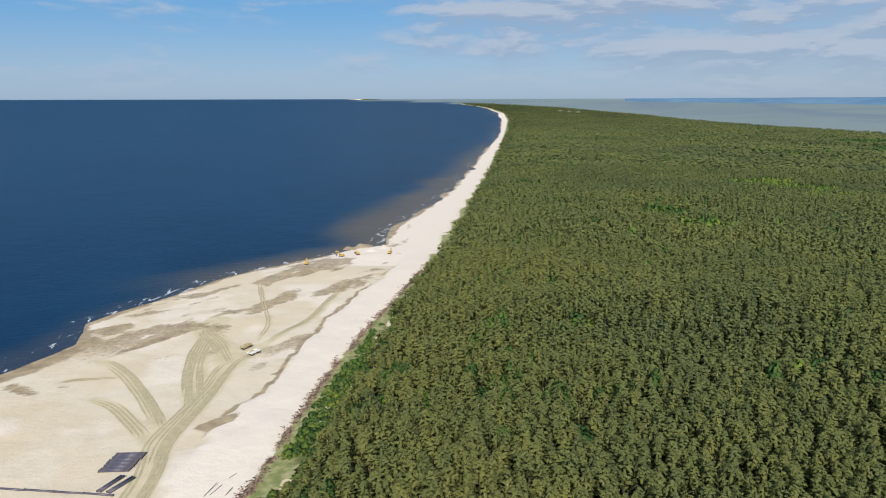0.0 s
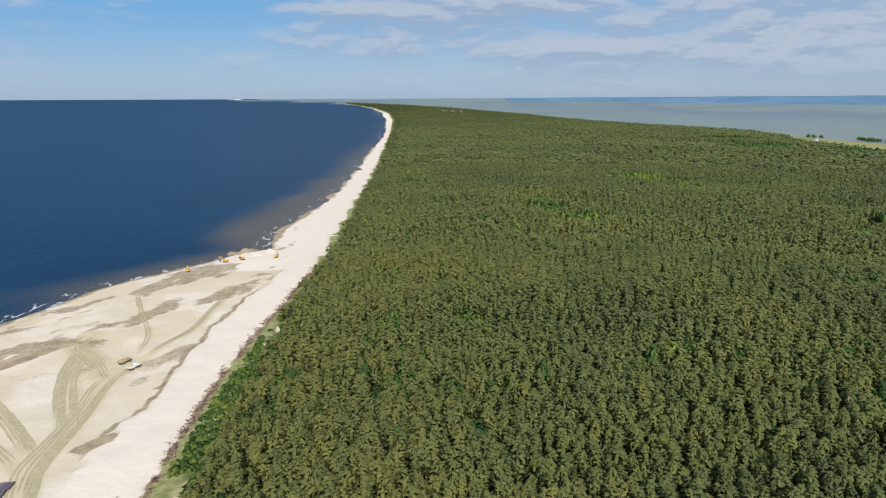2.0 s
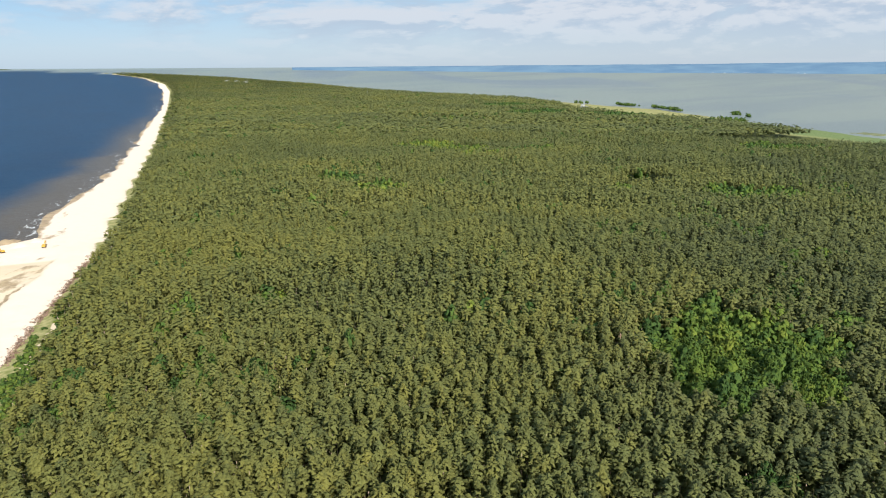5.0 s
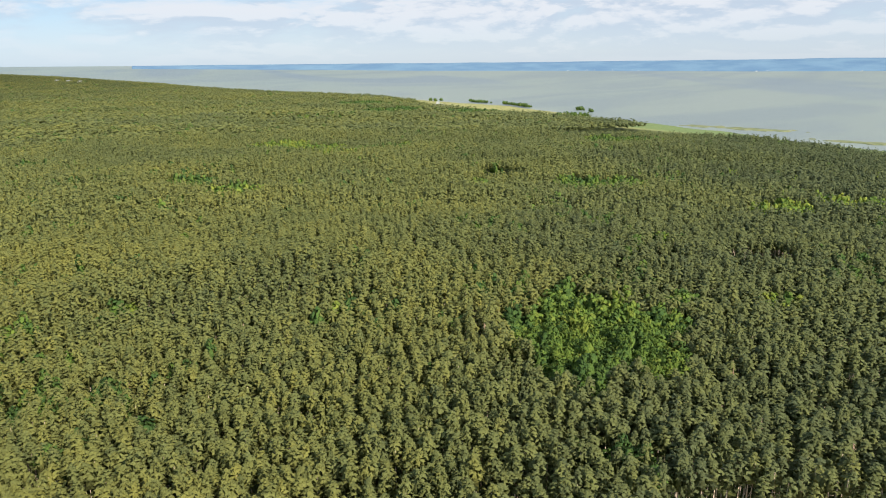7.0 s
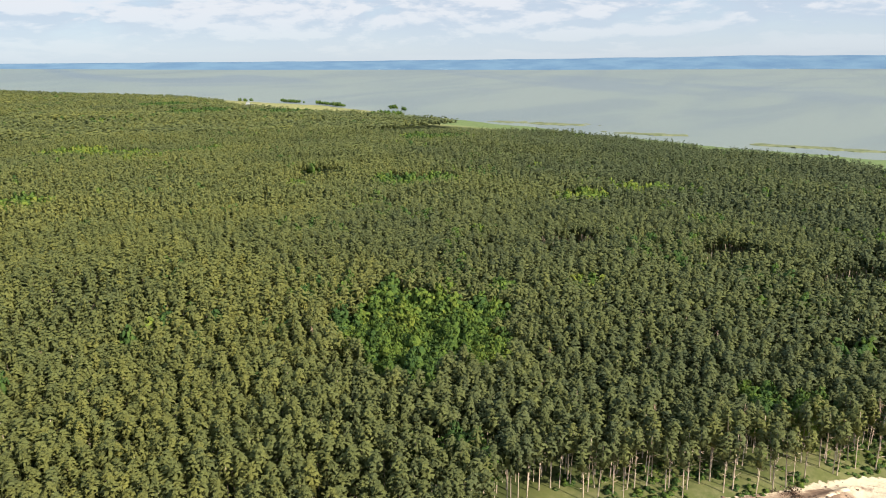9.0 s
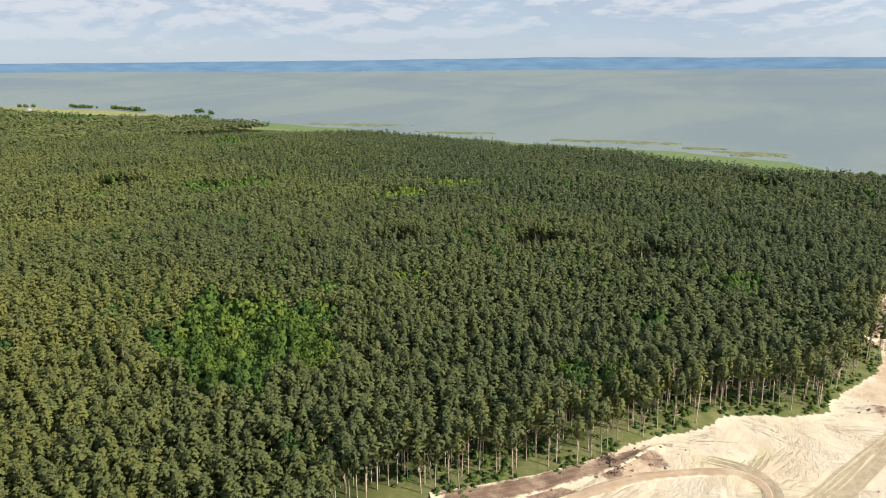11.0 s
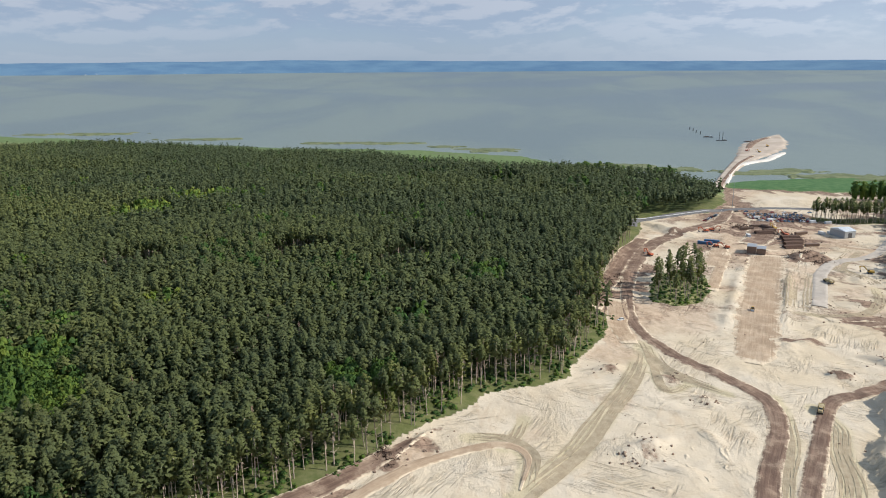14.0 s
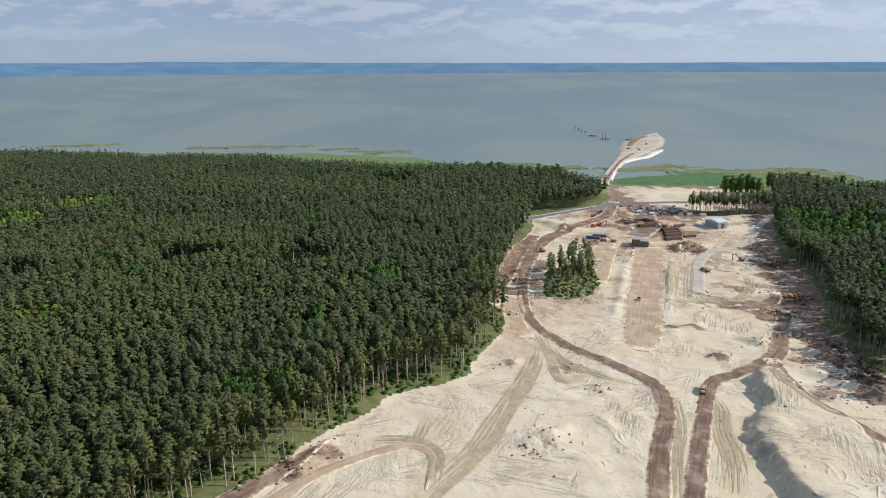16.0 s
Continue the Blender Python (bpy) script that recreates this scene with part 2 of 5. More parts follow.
M_GROUND = ground_material()
M_WATER = water_material()
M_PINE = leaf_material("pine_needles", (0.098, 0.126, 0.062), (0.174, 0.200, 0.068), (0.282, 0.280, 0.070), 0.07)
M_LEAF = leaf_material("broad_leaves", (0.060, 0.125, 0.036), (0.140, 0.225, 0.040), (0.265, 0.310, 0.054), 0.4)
M_BARK = soil("pine_bark", (0.38, 0.30, 0.23), (0.56, 0.47, 0.38), 1.2, 0.9, 0.02)
# distance haze over the wooded hills is put into their blue base colour
M_HAZY_HILL = soil("hazy_far_hills", (0.10, 0.19, 0.31), (0.155, 0.265, 0.375), 0.006, 1.0, 0.1)


def road_material(name, low, high, side, bite):
    """Earth with ruts along the way, broken up into the sand at its sides."""
    m, t, b = material(name, 0.95, 0.15)
    p = place_of(t)
    lane = node(t, "ShaderNodeCombineXYZ")
    t.links.new(attribute(t, "across"), lane.inputs[0])
    t.links.new(attribute(t, "metres"), lane.inputs[1])
    rut = noise_node(t, scaled(t, lane.outputs[0], (0.8, 0.03, 1.0)), 1.0, 6, 0.72, 0.25)
    c = mix_node(t, ramp_node(t, math_node(t, "ADD", math_node(t, "MULTIPLY", rut, 0.6), math_node(t, "MULTIPLY", noise_node(t, p, 0.06, 5, 0.65), 0.4)), 0.38, 0.66), low, high)
    c = mix_node(t, math_node(t, "MULTIPLY", ramp_node(t, noise_node(t, p, 0.12, 6, 0.65), 0.45, 0.7), 0.5), c, tuple(v * 0.55 + w * 0.45 for v, w in zip(high, side)))
    edge = math_node(t, "ADD", attribute(t, "edge"), math_node(t, "MULTIPLY", math_node(t, "SUBTRACT", noise_node(t, p, 0.16, 6, 0.72), 0.5), 1.5))
    edge = math_node(t, "ADD", edge, math_node(t, "MULTIPLY", math_node(t, "SUBTRACT", rut, 0.5), 0.5))
    c = mix_node(t, ramp_node(t, edge, 1.0 - bite, 1.0), c, side)
    t.links.new(c, b.inputs["Base Color"])
    bumped(t, b, math_node(t, "ADD", rut, math_node(t, "MULTIPLY", noise_node(t, p, 0.7, 5, 0.7), 0.6)), 0.6, 0.5)
    return m


M_HAUL = road_material("rutted_brown_earth", (0.15, 0.098, 0.072), (0.32, 0.22, 0.155), (0.72, 0.60, 0.43), 0.35)
M_BED = road_material("tan_levelled_earth", (0.40, 0.29, 0.19), (0.55, 0.42, 0.29), (0.72, 0.60, 0.43), 0.3)
M_TRACK = road_material("pressed_sand", (0.44, 0.365, 0.215), (0.62, 0.52, 0.34), (0.74, 0.62, 0.44), 0.8)
M_ASPHALT = soil("worn_asphalt", (0.14, 0.14, 0.14), (0.24, 0.23, 0.22), 0.08, 0.85, 0.02)
M_RUT = soil("rutted_damp_sand", (0.46, 0.39, 0.235), (0.56, 0.48, 0.31), 0.3)
M_RUT_BROWN = soil("rutted_brown_sand", (0.40, 0.32, 0.21), (0.53, 0.44, 0.30), 0.3)
M_GREYSAND = soil("grey_gravel", (0.46, 0.40, 0.33), (0.58, 0.52, 0.44), 0.15)
M_GROUND_PALE = soil("pale_fill_sand", (0.43, 0.35, 0.27), (0.62, 0.53, 0.43), 0.03)
M_FRESH = soil("fresh_white_sand", (0.66, 0.60, 0.52), (0.80, 0.75, 0.67), 0.05)
M_REED = soil("reeds", (0.125, 0.155, 0.075), (0.25, 0.265, 0.145), 0.05)

# ---- the lie of the land ----
EYE, FLAT, RIM = 150.0, 1300.0, 4850.0


def rise(x, y):
    """Far land and water rise gently to eye level at the rim, where the horizon stands."""
    return EYE * (np.clip(np.minimum(np.hypot(x, y), RIM) - FLAT, 0, None) / (RIM - FLAT)) ** 2


def lattice(i, j, seed):
    h = (i * 374761393 + j * 668265263 + seed * 974634777) & 0xFFFFFFFF
    h = ((h ^ (h >> 13)) * 1274126177) & 0xFFFFFFFF
    return ((h ^ (h >> 16)) & 0xFFFF) / 65535.0


def rough_field(x, y, size, octaves=4, seed=0):
    """Smooth noise from 0 to 1 over the plan; size in metres."""
    x, y = np.asarray(x, float), np.asarray(y, float)
    total, weight, amp = 0.0, 0.0, 1.0
    for k in range(octaves):
        u, v = x / size + 1000, y / size + 1000
        i, j = np.floor(u).astype(np.int64), np.floor(v).astype(np.int64)
        a, b = u - i, v - j
        a, b = a * a * (3 - 2 * a), b * b * (3 - 2 * b)
        n = (lattice(i, j, seed + k) * (1 - a) + lattice(i + 1, j, seed + k) * a) * (1 - b)
        n = n + (lattice(i, j + 1, seed + k) * (1 - a) + lattice(i + 1, j + 1, seed + k) * a) * b
        total, weight, amp, size = total + n * amp, weight + amp, amp * 0.5, size / 2.1
    return total / weight


def step(v, lo, hi):
    f = np.clip((v - lo) / (hi - lo), 0, 1)
    return f * f * (3 - 2 * f)


def along(y, line):
    ys, xs = zip(*line)
    return np.interp(y, ys, xs)


SEA = [(-1500, -1000), (-300, -560), (100, -400), (378, -250), (424, -233), (467, -245), (489, -237), (538, -215), (601, -189), (644, -150), (675, -124),
       (712, -98), (735, -66), (854, -58), (966, -31), (1217, 15), (1917, 100), (2642, 199), (3368, 266), (3898, 277), (4294, 221), (4532, 56), (4664, -160), (4760, -600)]
DUNE = [(-1500, -800), (0, -130), (249, -77), (339, -69), (395, -62), (512, -40), (654, -13), (853, 10), (1346, 72), (2640, 221), (3365, 297), (3783, 313), (4172, 250),
        (4532, 75), (4664, -135), (4760, -560)]
LAGOON = [(-1500, 600), (-664, 880), (-580, 915), (-480, 985), (-290, 930), (-250, 985), (-150, 1050), (-100, 1105), (-50, 1195), (130, 1262), (209, 1280), (392, 1300), (578, 1340), (823, 1420),
          (1076, 1480), (1243, 1500), (1510, 1560), (1785, 1600), (2073, 1545), (2386, 1505), (2818, 1288), (3222, 1122), (3525, 1042), (4100, 720), (4350, 440), (4480, 220), (4600, -40), (4720, -480)]
SITE = [(-82, 205), (-70, 190), (20, 120), (140, 100), (196, 89), (211, 77), (223, 64), (240, 49), (264, 35), (289, 13), (307, -1), (318, -29), (323, -38), (338, -42), (374, -61), (414, -77), (424, -67), (470, -80), (526, -95),
        (651, -139), (703, -149), (732, -224), (790, -258), (900, -288), (858, -405), (845, -432), (812, -458), (705, -402), (600, -350), (542, -319), (509, -306),
        (478, -308), (420, -284), (369, -250), (355, -254), (328, -244), (316, -245), (292, -240), (200, -215), (60, -200), (-200, -150), (-500, -300), (-460, 100), (-110, 215)]
WOOD = [(-1500, 500), (-600, 760), (-512, 750), (-480, 800), (-440, 830), (-300, 830), (-252, 806), (-218, 898), (-154, 928), (-96, 955), (-26, 960), (50, 1000), (173, 1072), (324, 1106), (488, 1150), (701, 1243),
        (919, 1312), (1121, 1328), (1270, 1342), (1491, 1352), (1616, 1330), (1900, 1350), (2100, 1440), (2386, 1440), (2818, 1235), (3222, 1075), (3525, 990), (4100, 670), (4350, 400), (4480, 190), (4600, -60)]
COPSE = [(446, -105), (436, -118), (446, -138), (470, -150), (508, -156), (522, -140), (500, -118), (470, -108)]
# dark earth: x, y, radius, strength
DARK = [(320, -236, 14, 1.0), (302, -228, 12, 1.0), (345, -240, 10, 0.9), (365, -232, 9, 0.8), (396, -238, 12, 0.9), (420, -262, 13, 0.9), (440, -276, 12, 0.9), (285, -226, 12, 1.0), (500, -292, 14, 0.9),
        (530, -300, 12, 0.8), (447, -240, 8, 0.9), (356, -206, 7, 0.8), (327, -215, 6, 0.7), (290, -207, 8, 0.6), (262, -64, 8, 0.5), (250, -55, 5, 0.45), (306, -99, 5, 0.7), (560, -250, 17, 1.0), (337, -173, 5, 0.9), (338, -60, 5, 0.7), (262, 28, 9, 0.7), (245, 45, 10, 0.9),
        (500, -88, 14, 0.9), (465, -76, 12, 0.8), (366, -258, 16, 0.9), (470, -282, 18, 0.7), (620, -255, 24, 0.9), (655, -240, 34, 0.8), (700, -280, 46, 0.75), (560, -210, 16, 0.8), (600, -300, 22, 0.4), (745, -270, 30, 0.8), (590, -180, 16, 0.7), (430, -212, 14, 0.5),
        (480, -95, 16, 0.8), (520, -106, 16, 0.8), (440, -84, 12, 0.7), (548, -114, 14, 0.7), (420, -240, 12, 0.8), (330, -90, 5, 0.6), (225, 62, 12, 0.9), (545, -175, 20, 0.5)]
FIELD = [(885, -290), (1045, -338), (1005, -500), (930, -520), (850, -432), (858, -405)]
STAND = [(696, -312), (683, -344), (690, -398), (716, -402), (710, -345), (720, -316)]


def inside(x, y, outline):
    """Distance to the outline, positive inside it."""
    x, y = np.asarray(x, float), np.asarray(y, float)
    near, odd = np.full(x.shape, 1e9), np.zeros(x.shape, bool)
    for (ax, ay), (bx, by) in zip(outline, outline[1:] + outline[:1]):
        dx, dy = bx - ax, by - ay
        f = np.clip(((x - ax) * dx + (y - ay) * dy) / (dx * dx + dy * dy), 0, 1)
        near = np.minimum(near, np.hypot(x - ax - f * dx, y - ay - f * dy))
        if dy:
            odd ^= ((ay > y) != (by > y)) & (x < (y - ay) / dy * dx + ax)
    return np.where(odd, near, -near)


def to_line(x, y, line):
    near = np.full(np.shape(x), 1e9)
    for (ax, ay), (bx, by) in zip(line, line[1:]):
        dx, dy = bx - ax, by - ay
        f = np.clip(((x - ax) * dx + (y - ay) * dy) / (dx * dx + dy * dy), 0, 1)
        near = np.minimum(near, np.hypot(x - ax - f * dx, y - ay - f * dy))
    return near


# lip of the cut in the beach; damp streaks: x, y, half length, half width, turn, strength
SCARP = [(200, -116), (308, -107), (324, -102), (347, -94), (391, -88), (442, -85), (489, -76), (543, -65), (640, -40)]
WET = [(-182, 428, 22, 3.5, 55, 1.0), (-227, 455, 17, 10, 20, 0.8), (-224, 352, 16, 5, 150, 0.7), (-118, 558, 26, 10, 60, 0.6), (-166, 496, 16, 7, 60, 0.45), (-88, 572, 26, 7, 70, 0.6), (-214, 490, 24, 7, 40, 0.6),
       (-206, 535, 14, 4, 40, 0.5), (-108, 312, 8, 4, 40, 0.9), (-106, 384, 9, 5, 70, 0.5), (-204, 357, 4, 2.5, 0, 0.9), (-178, 300, 9, 4, 40, 0.3)]
# ground pressed by traffic: half width and line
TRODDEN = [(6.5, [(-118, 215), (-120, 260), (-126, 291), (-125, 322), (-124, 355), (-124, 387), (-115, 418)]), (3.0, [(-115, 418), (-104, 448), (-93, 475), (-87, 522), (-78, 578)]),
           (9.0, [(-124, 390), (-141, 424), (-157, 448), (-157, 472)]), (3.5, [(-126, 295), (-146, 329), (-171, 364), (-191, 387), (-204, 395)]), (3.5, [(-132, 292), (-148, 312), (-164, 330), (-179, 340)]),
           (1.5, [(-180, 369), (-201, 367), (-210, 361)]), (1.5, [(-118, 430), (-120, 468), (-135, 514), (-155, 579)]), (7.0, [(-124, 330), (-138, 370), (-146, 400), (-152, 440)]),
           (5.5, [(205, 0), (226, -13), (258, -36), (292, -53), (335, -74), (372, -85)]), (4.0, [(310, -132), (290, -129), (266, -122), (240, -110), (205, -97)]),
           (5.0, [(300, -146), (282, -148), (262, -140), (240, -134), (214, -122)]), (4.5, [(266, 8), (264, -8), (252, -16), (230, -13)]), (3.5, [(258, -6), (268, -12), (284, -16)]),
           (3.0, [(376, -84), (350, -84), (322, -82), (314, -86), (325, -99)]), (3.5, [(374, -86), (340, -88), (322, -102), (312, -112)]), (4.0, [(425, -190), (423, -212), (430, -232), (450, -250), (480, -262)])]
TAN = [(395, -78, 24, 0.5), (430, -92, 26, 0.5), (355, -66, 18, 0.35), (540, -190, 30, 0.35), (600, -200, 40, 0.45), (420, -232, 26, 0.4), (250, 30, 14, 0.5), (330, -210, 22, 0.4), (470, -240, 30, 0.35), (660, -220, 40, 0.5),
       (600, -240, 46, 0.9), (660, -250, 56, 0.9), (720, -268, 46, 0.8), (622, -288, 34, 0.5), (560, -190, 24, 0.7), (420, -74, 22, 0.7), (385, -72, 14, 0.7), (455, -80, 20, 0.7), (300, -60, 14, 0.3), (270, -20, 12, 0.3), (480, -160, 12, 0.5), (560, -310, 30, 0.4)]
GRID = []


def eased(points, gap):
    """A smooth line through the given points, at even steps."""
    p = [Vector(q) for q in points]
    p = [2 * p[0] - p[1]] + p + [2 * p[-1] - p[-2]]
    out = []
    for a, b, c, d in zip(p, p[1:], p[2:], p[3:]):
        n = max(2, round((c - b).length / gap))
        for k in range(n):
            t = k / n
            out.append(0.5 * ((2 * b) + (c - a) * t + (2 * a - 5 * b + 4 * c - d) * t * t + (3 * b - a - 3 * c + d) * t ** 3))
    return np.array([(v.x, v.y) for v in out] + [(p[-2].x, p[-2].y)])


# heaps and hollows of the works: x, y, half length, half width, height, turn in degrees
HEAPS = [(-85, 726, 9, 4, 4.2, 30), (-74, 706, 8, 4, 3.8, 10), (-99, 716, 7, 3, 3.6, 60), (-62, 722, 6, 3, 3.4, 90), (262, -64, 15, 6, 3.0, 120), (306, -99, 8, 4, 1.6, 30), (337, -173, 6, 4, 2.2, 80), (338, -60, 12, 3, 1.8, 110), (560, -250, 17, 9, 5.0, 100),
         (378, -175, 17, 3.5, 1.8, 115), (355, -201, 9, 4, 2.2, 40), (366, -258, 14, 8, 4.0, 60), (304, -216, 18, 5, 2.6, 20), (330, -232, 15, 5, 2.6, 30),
         (285, -226, 16, 4, 2.4, 20), (262, 28, 12, 3, 1.2, 150), (507, -98, 18, 6, 1.6, 0), (612, -200, 8, 5, 2.0, 0), (420, -258, 18, 6, 2.4, 60), (470, -282, 20, 6, 2.4, 30),
         (473, -167, 100, 3.5, 1.5, -22), (461, -196, 98, 3.5, 1.5, -22), (447, -238, 14, 4, 1.8, 80), (500, -262, 20, 4, 1.6, 150), (660, -160, 26, 9, 3.2, 20), (640, -172, 16, 9, 2.6, 60),
         (800, -320, 42, 16, 3.0, 110), (328, -88, 6, 3, 1.2, 70), (292, -88, 10, 3, 1.3, 100), (272, -92, 8, 3, 1.2, 20), (246, -72, 8, 4, 1.6, 60), (470, -70, 20, 5, 1.5, 10)]
PLATEAU = [(316, -182), (300, -177), (290, -171), (277, -170), (272, -160), (256, -150), (246, -147), (238, -148), (230, -146), (216, -142), (180, -150), (190, -185), (245, -194), (280, -191), (310, -190)]


def land(x, y):
    """Height of the ground over its base level."""
    x, y = np.atleast_1d(np.asarray(x, float)), np.atleast_1d(np.asarray(y, float))
    wob = (rough_field(x, y, 60, 4, 5) - 0.5) * 26
    ds = x - along(y, SEA) + wob * np.clip(np.hypot(x, y) / 700, 0.35, 2.0) * 0.7
    dl = along(y, LAGOON) - x + wob * 1.4
    h = np.minimum(-0.9 + 0.9 * step(ds, -6, 45) - 3.5 * step(-ds, 0, 90), -0.9 + 1.2 * step(dl, -10, 30) - 2.5 * step(-dl, 5, 80))
    dune = x - along(y, DUNE)
    out = inside(x, y, SITE)
    h = h + 1.8 * step(dune, -2, 14) * step(-out, -4, 10) * step(dl, 0, 80)
    # old dunes under the wood
    h = h + 11 * rough_field(x, y, 150, 3, 301) ** 1.5 * step(dune, 40, 170) * step(-out, 25, 150) * step(along(y, WOOD) - x, 20, 220) * (1 - step(np.hypot(x, y), 1800, 3600))
    soft = step(np.maximum(out, -dune), -10, 10) * step(ds, 5, 40)
    h = h + soft * ((rough_field(x, y, 34, 4, 9) - 0.5) * 1.8)
    works = step(out, 2, 10) * step(x, 120, 200)
    h = h + works * (np.abs(rough_field(x, y, 16, 3, 21) - 0.5) * 2.6 - 0.4)
    lump = (rough_field(x, y, 6, 3, 31) - 0.5) * 0.9
    for cx, cy, a, b, top, turn in HEAPS:
        if not (np.hypot(x - cx, y - cy) < 1.8 * max(a, b)).any():
            continue
        c, s = math.cos(radians(turn)), math.sin(radians(turn))
        u, v = ((x - cx) * c + (y - cy) * s) / a, ((y - cy) * c - (x - cx) * s) / b
        h = h + top * step(1.25 - np.hypot(u, v) + lump, 0, 1.1)
    h = h + 5.5 * step(inside(x, y, PLATEAU) + (rough_field(x, y, 9, 4, 41) - 0.5) * 8, -1.4, 1.2)
    h = h - 1.6 * step(inside(x, y, [(308, -152), (312, -172), (270, -164), (222, -143), (216, -120)]), -2, 5)
    # the cut scarp between the dredged sand and the upper beach
    h = h + 1.5 * step(x - along(y, SCARP) + (rough_field(x, y, 14, 4, 65) - 0.5) * 9, -2.0, 1.5) * step(-dune, 0, 6) * step(y, 250, 300) * step(690 - y, 0, 40) * step(ds, 20, 60)
    return np.where((out > 0) | ((dune < 0) & (ds > 30)), np.maximum(h, -0.45), h)


def lines(*runs):
    """Grid lines from runs of (start, end, spacing)."""
    out = []
    for a, b, d in runs:
        out.extend(np.linspace(a, b, max(2, round((b - a) / d)), endpoint=False))
    return np.array(out + [runs[-1][1]])


def mesh_of(name, verts, faces, mats, sides=3, which=None, floats=None, smooth=False, normals=None):
    """A mesh from arrays; floats are attributes of its points."""
    me = bpy.data.meshes.new(name)
    verts, faces = np.asarray(verts, np.float32), np.asarray(faces, np.int32)
    me.vertices.add(len(verts))
    me.vertices.foreach_set("co", verts.ravel())
    me.loops.add(faces.size)
    me.loops.foreach_set("vertex_index", faces.ravel())
    me.polygons.add(len(faces))
    me.polygons.foreach_set("loop_start", np.arange(0, faces.size, sides, dtype=np.int32))
    me.polygons.foreach_set("loop_total", np.full(len(faces), sides, np.int32))
    for m in mats:
        me.materials.append(m)
    if which is not None:
        me.polygons.foreach_set("material_index", np.asarray(which, np.int32))
    me.polygons.foreach_set("use_smooth", np.full(len(faces), smooth))
    for key, values in (floats or {}).items():
        me.attributes.new(key, "FLOAT", "POINT").data.foreach_set("value", np.asarray(values, np.float32).ravel())
    me.update(calc_edges=True)
    if normals is not None:
        me.polygons.foreach_set("use_smooth", np.full(len(faces), True))
        me.normals_split_custom_set_from_vertices(np.asarray(normals, np.float32))
    return me


def grid_faces(rows, cols):
    i = (np.arange(rows - 1)[:, None] * cols + np.arange(cols - 1)).ravel()
    return np.stack([i, i + 1, i + cols + 1, i + cols], 1)


def make_ground():
    xs = lines((-4900, -1000, 400), (-1000, -280, 40), (-280, -20, 2.9), (-20, 190, 12), (190, 480, 2.2), (480, 780, 4.0), (780, 1120, 10), (1120, 1700, 22), (1700, 4900, 400))
    ys = lines((-4900, -1000, 400), (-1000, -430, 30), (-430, -260, 4), (-260, 70, 2.4), (70, 240, 9), (240, 560, 2.9), (560, 800, 5), (800, 1600, 14), (1600, 4900, 60))
    x, y = np.meshgrid(xs, ys)
    z = rise(x, y) + land(x, y)
    ds, dune, dl, out = x - along(y, SEA), x - along(y, DUNE), along(y, LAGOON) - x, inside(x, y, SITE)
    edge = (rough_field(x, y, 8, 3, 51) - 0.5) * 5
    beach = step(-dune + edge, -1.5, 1.5)
    works = step(out + edge, -1.5, 1.5)
    sand = np.maximum(beach, works)
    lip = x - along(y, SCARP) + (rough_field(x, y, 14, 4, 65) - 0.5) * 9
    pale = beach * np.where(y < 640, step(lip, -1.0, 1.5), 1.0)
    pale = np.maximum(pale, 0.75 * beach * step(rough_field(x, y, 38, 4, 69), 0.50, 0.62))
    streak = rough_field(x * 0.55 + y * 0.83, (x * 0.83 - y * 0.55) * 3.2, 60, 5, 61) + 0.35 * (rough_field(x, y, 12, 4, 63) - 0.5)
    damp_dark = beach * step(1 - lip, 0, 3) * step(streak, 0.50, 0.64) * step(ds, 0, 18) * step(y, 350, 440) * 0.66
    for cx, cy, a, b, turn, k in WET:
        c, sn = math.cos(radians(turn)), math.sin(radians(turn))
        u, v = ((x - cx) * c + (y - cy) * sn) / a, ((y - cy) * c - (x - cx) * sn) / b
        damp_dark = np.maximum(damp_dark, k * beach * step(1.15 - np.hypot(u, v) + (streak - 0.5) * 2.2, 0, 0.6))
    damp_dark = np.maximum(damp_dark, 0.85 * beach * step(np.where(y < 440, 23, 11) - ds + edge * 2.0, 0, 10))
    # darker line along the seaward foot of the beach cut
    damp_dark = np.maximum(damp_dark, beach * step(2.4 + edge * 0.4 - np.abs(lip + 2.2), 0, 1.4) * step(y, 290, 320) * step(600 - y, 0, 60))
    damp_dark = np.maximum(damp_dark, 0.75 * beach * step(rough_field(x, y, 11, 4, 67), 0.54, 0.62) * step(9 + lip, 0, 7) * step(-lip, 0, 2) * step(y, 285, 310) * step(600 - y, 0, 60))
    tan = 0.6 * works * step(x, 340, 420) * step(rough_field(x, y, 42, 4, 75), 0.48, 0.62)
    for cx, cy, a, k in TAN:
        tan = np.maximum(tan, works * 1.6 * k * step(1.1 - np.hypot(x - cx, y - cy) / a + (rough_field(x, y, 18, 4, 73) - 0.5) * 1.6, 0, 0.8))
    pressed = np.zeros(x.shape)
    for half, line in TRODDEN:
        way = [tuple(q) for q in eased(line, 6.0)]
        near = (x > min(q[0] for q in way) - 25) & (x < max(q[0] for q in way) + 25) & (y > min(q[1] for q in way) - 25) & (y < max(q[1] for q in way) + 25)
        pressed[near] = np.maximum(pressed[near], step(half + edge[near] * 0.4 - to_line(x[near], y[near], way), -2.5, 3.0))
    spots = rough_field(x, y, 11, 4, 77)
    dirt = works * step(rough_field(x, y, 30, 5, 71) + 0.25 * (spots - 0.5), 0.58, 0.68) * step(x, 330, 450) * 0.55
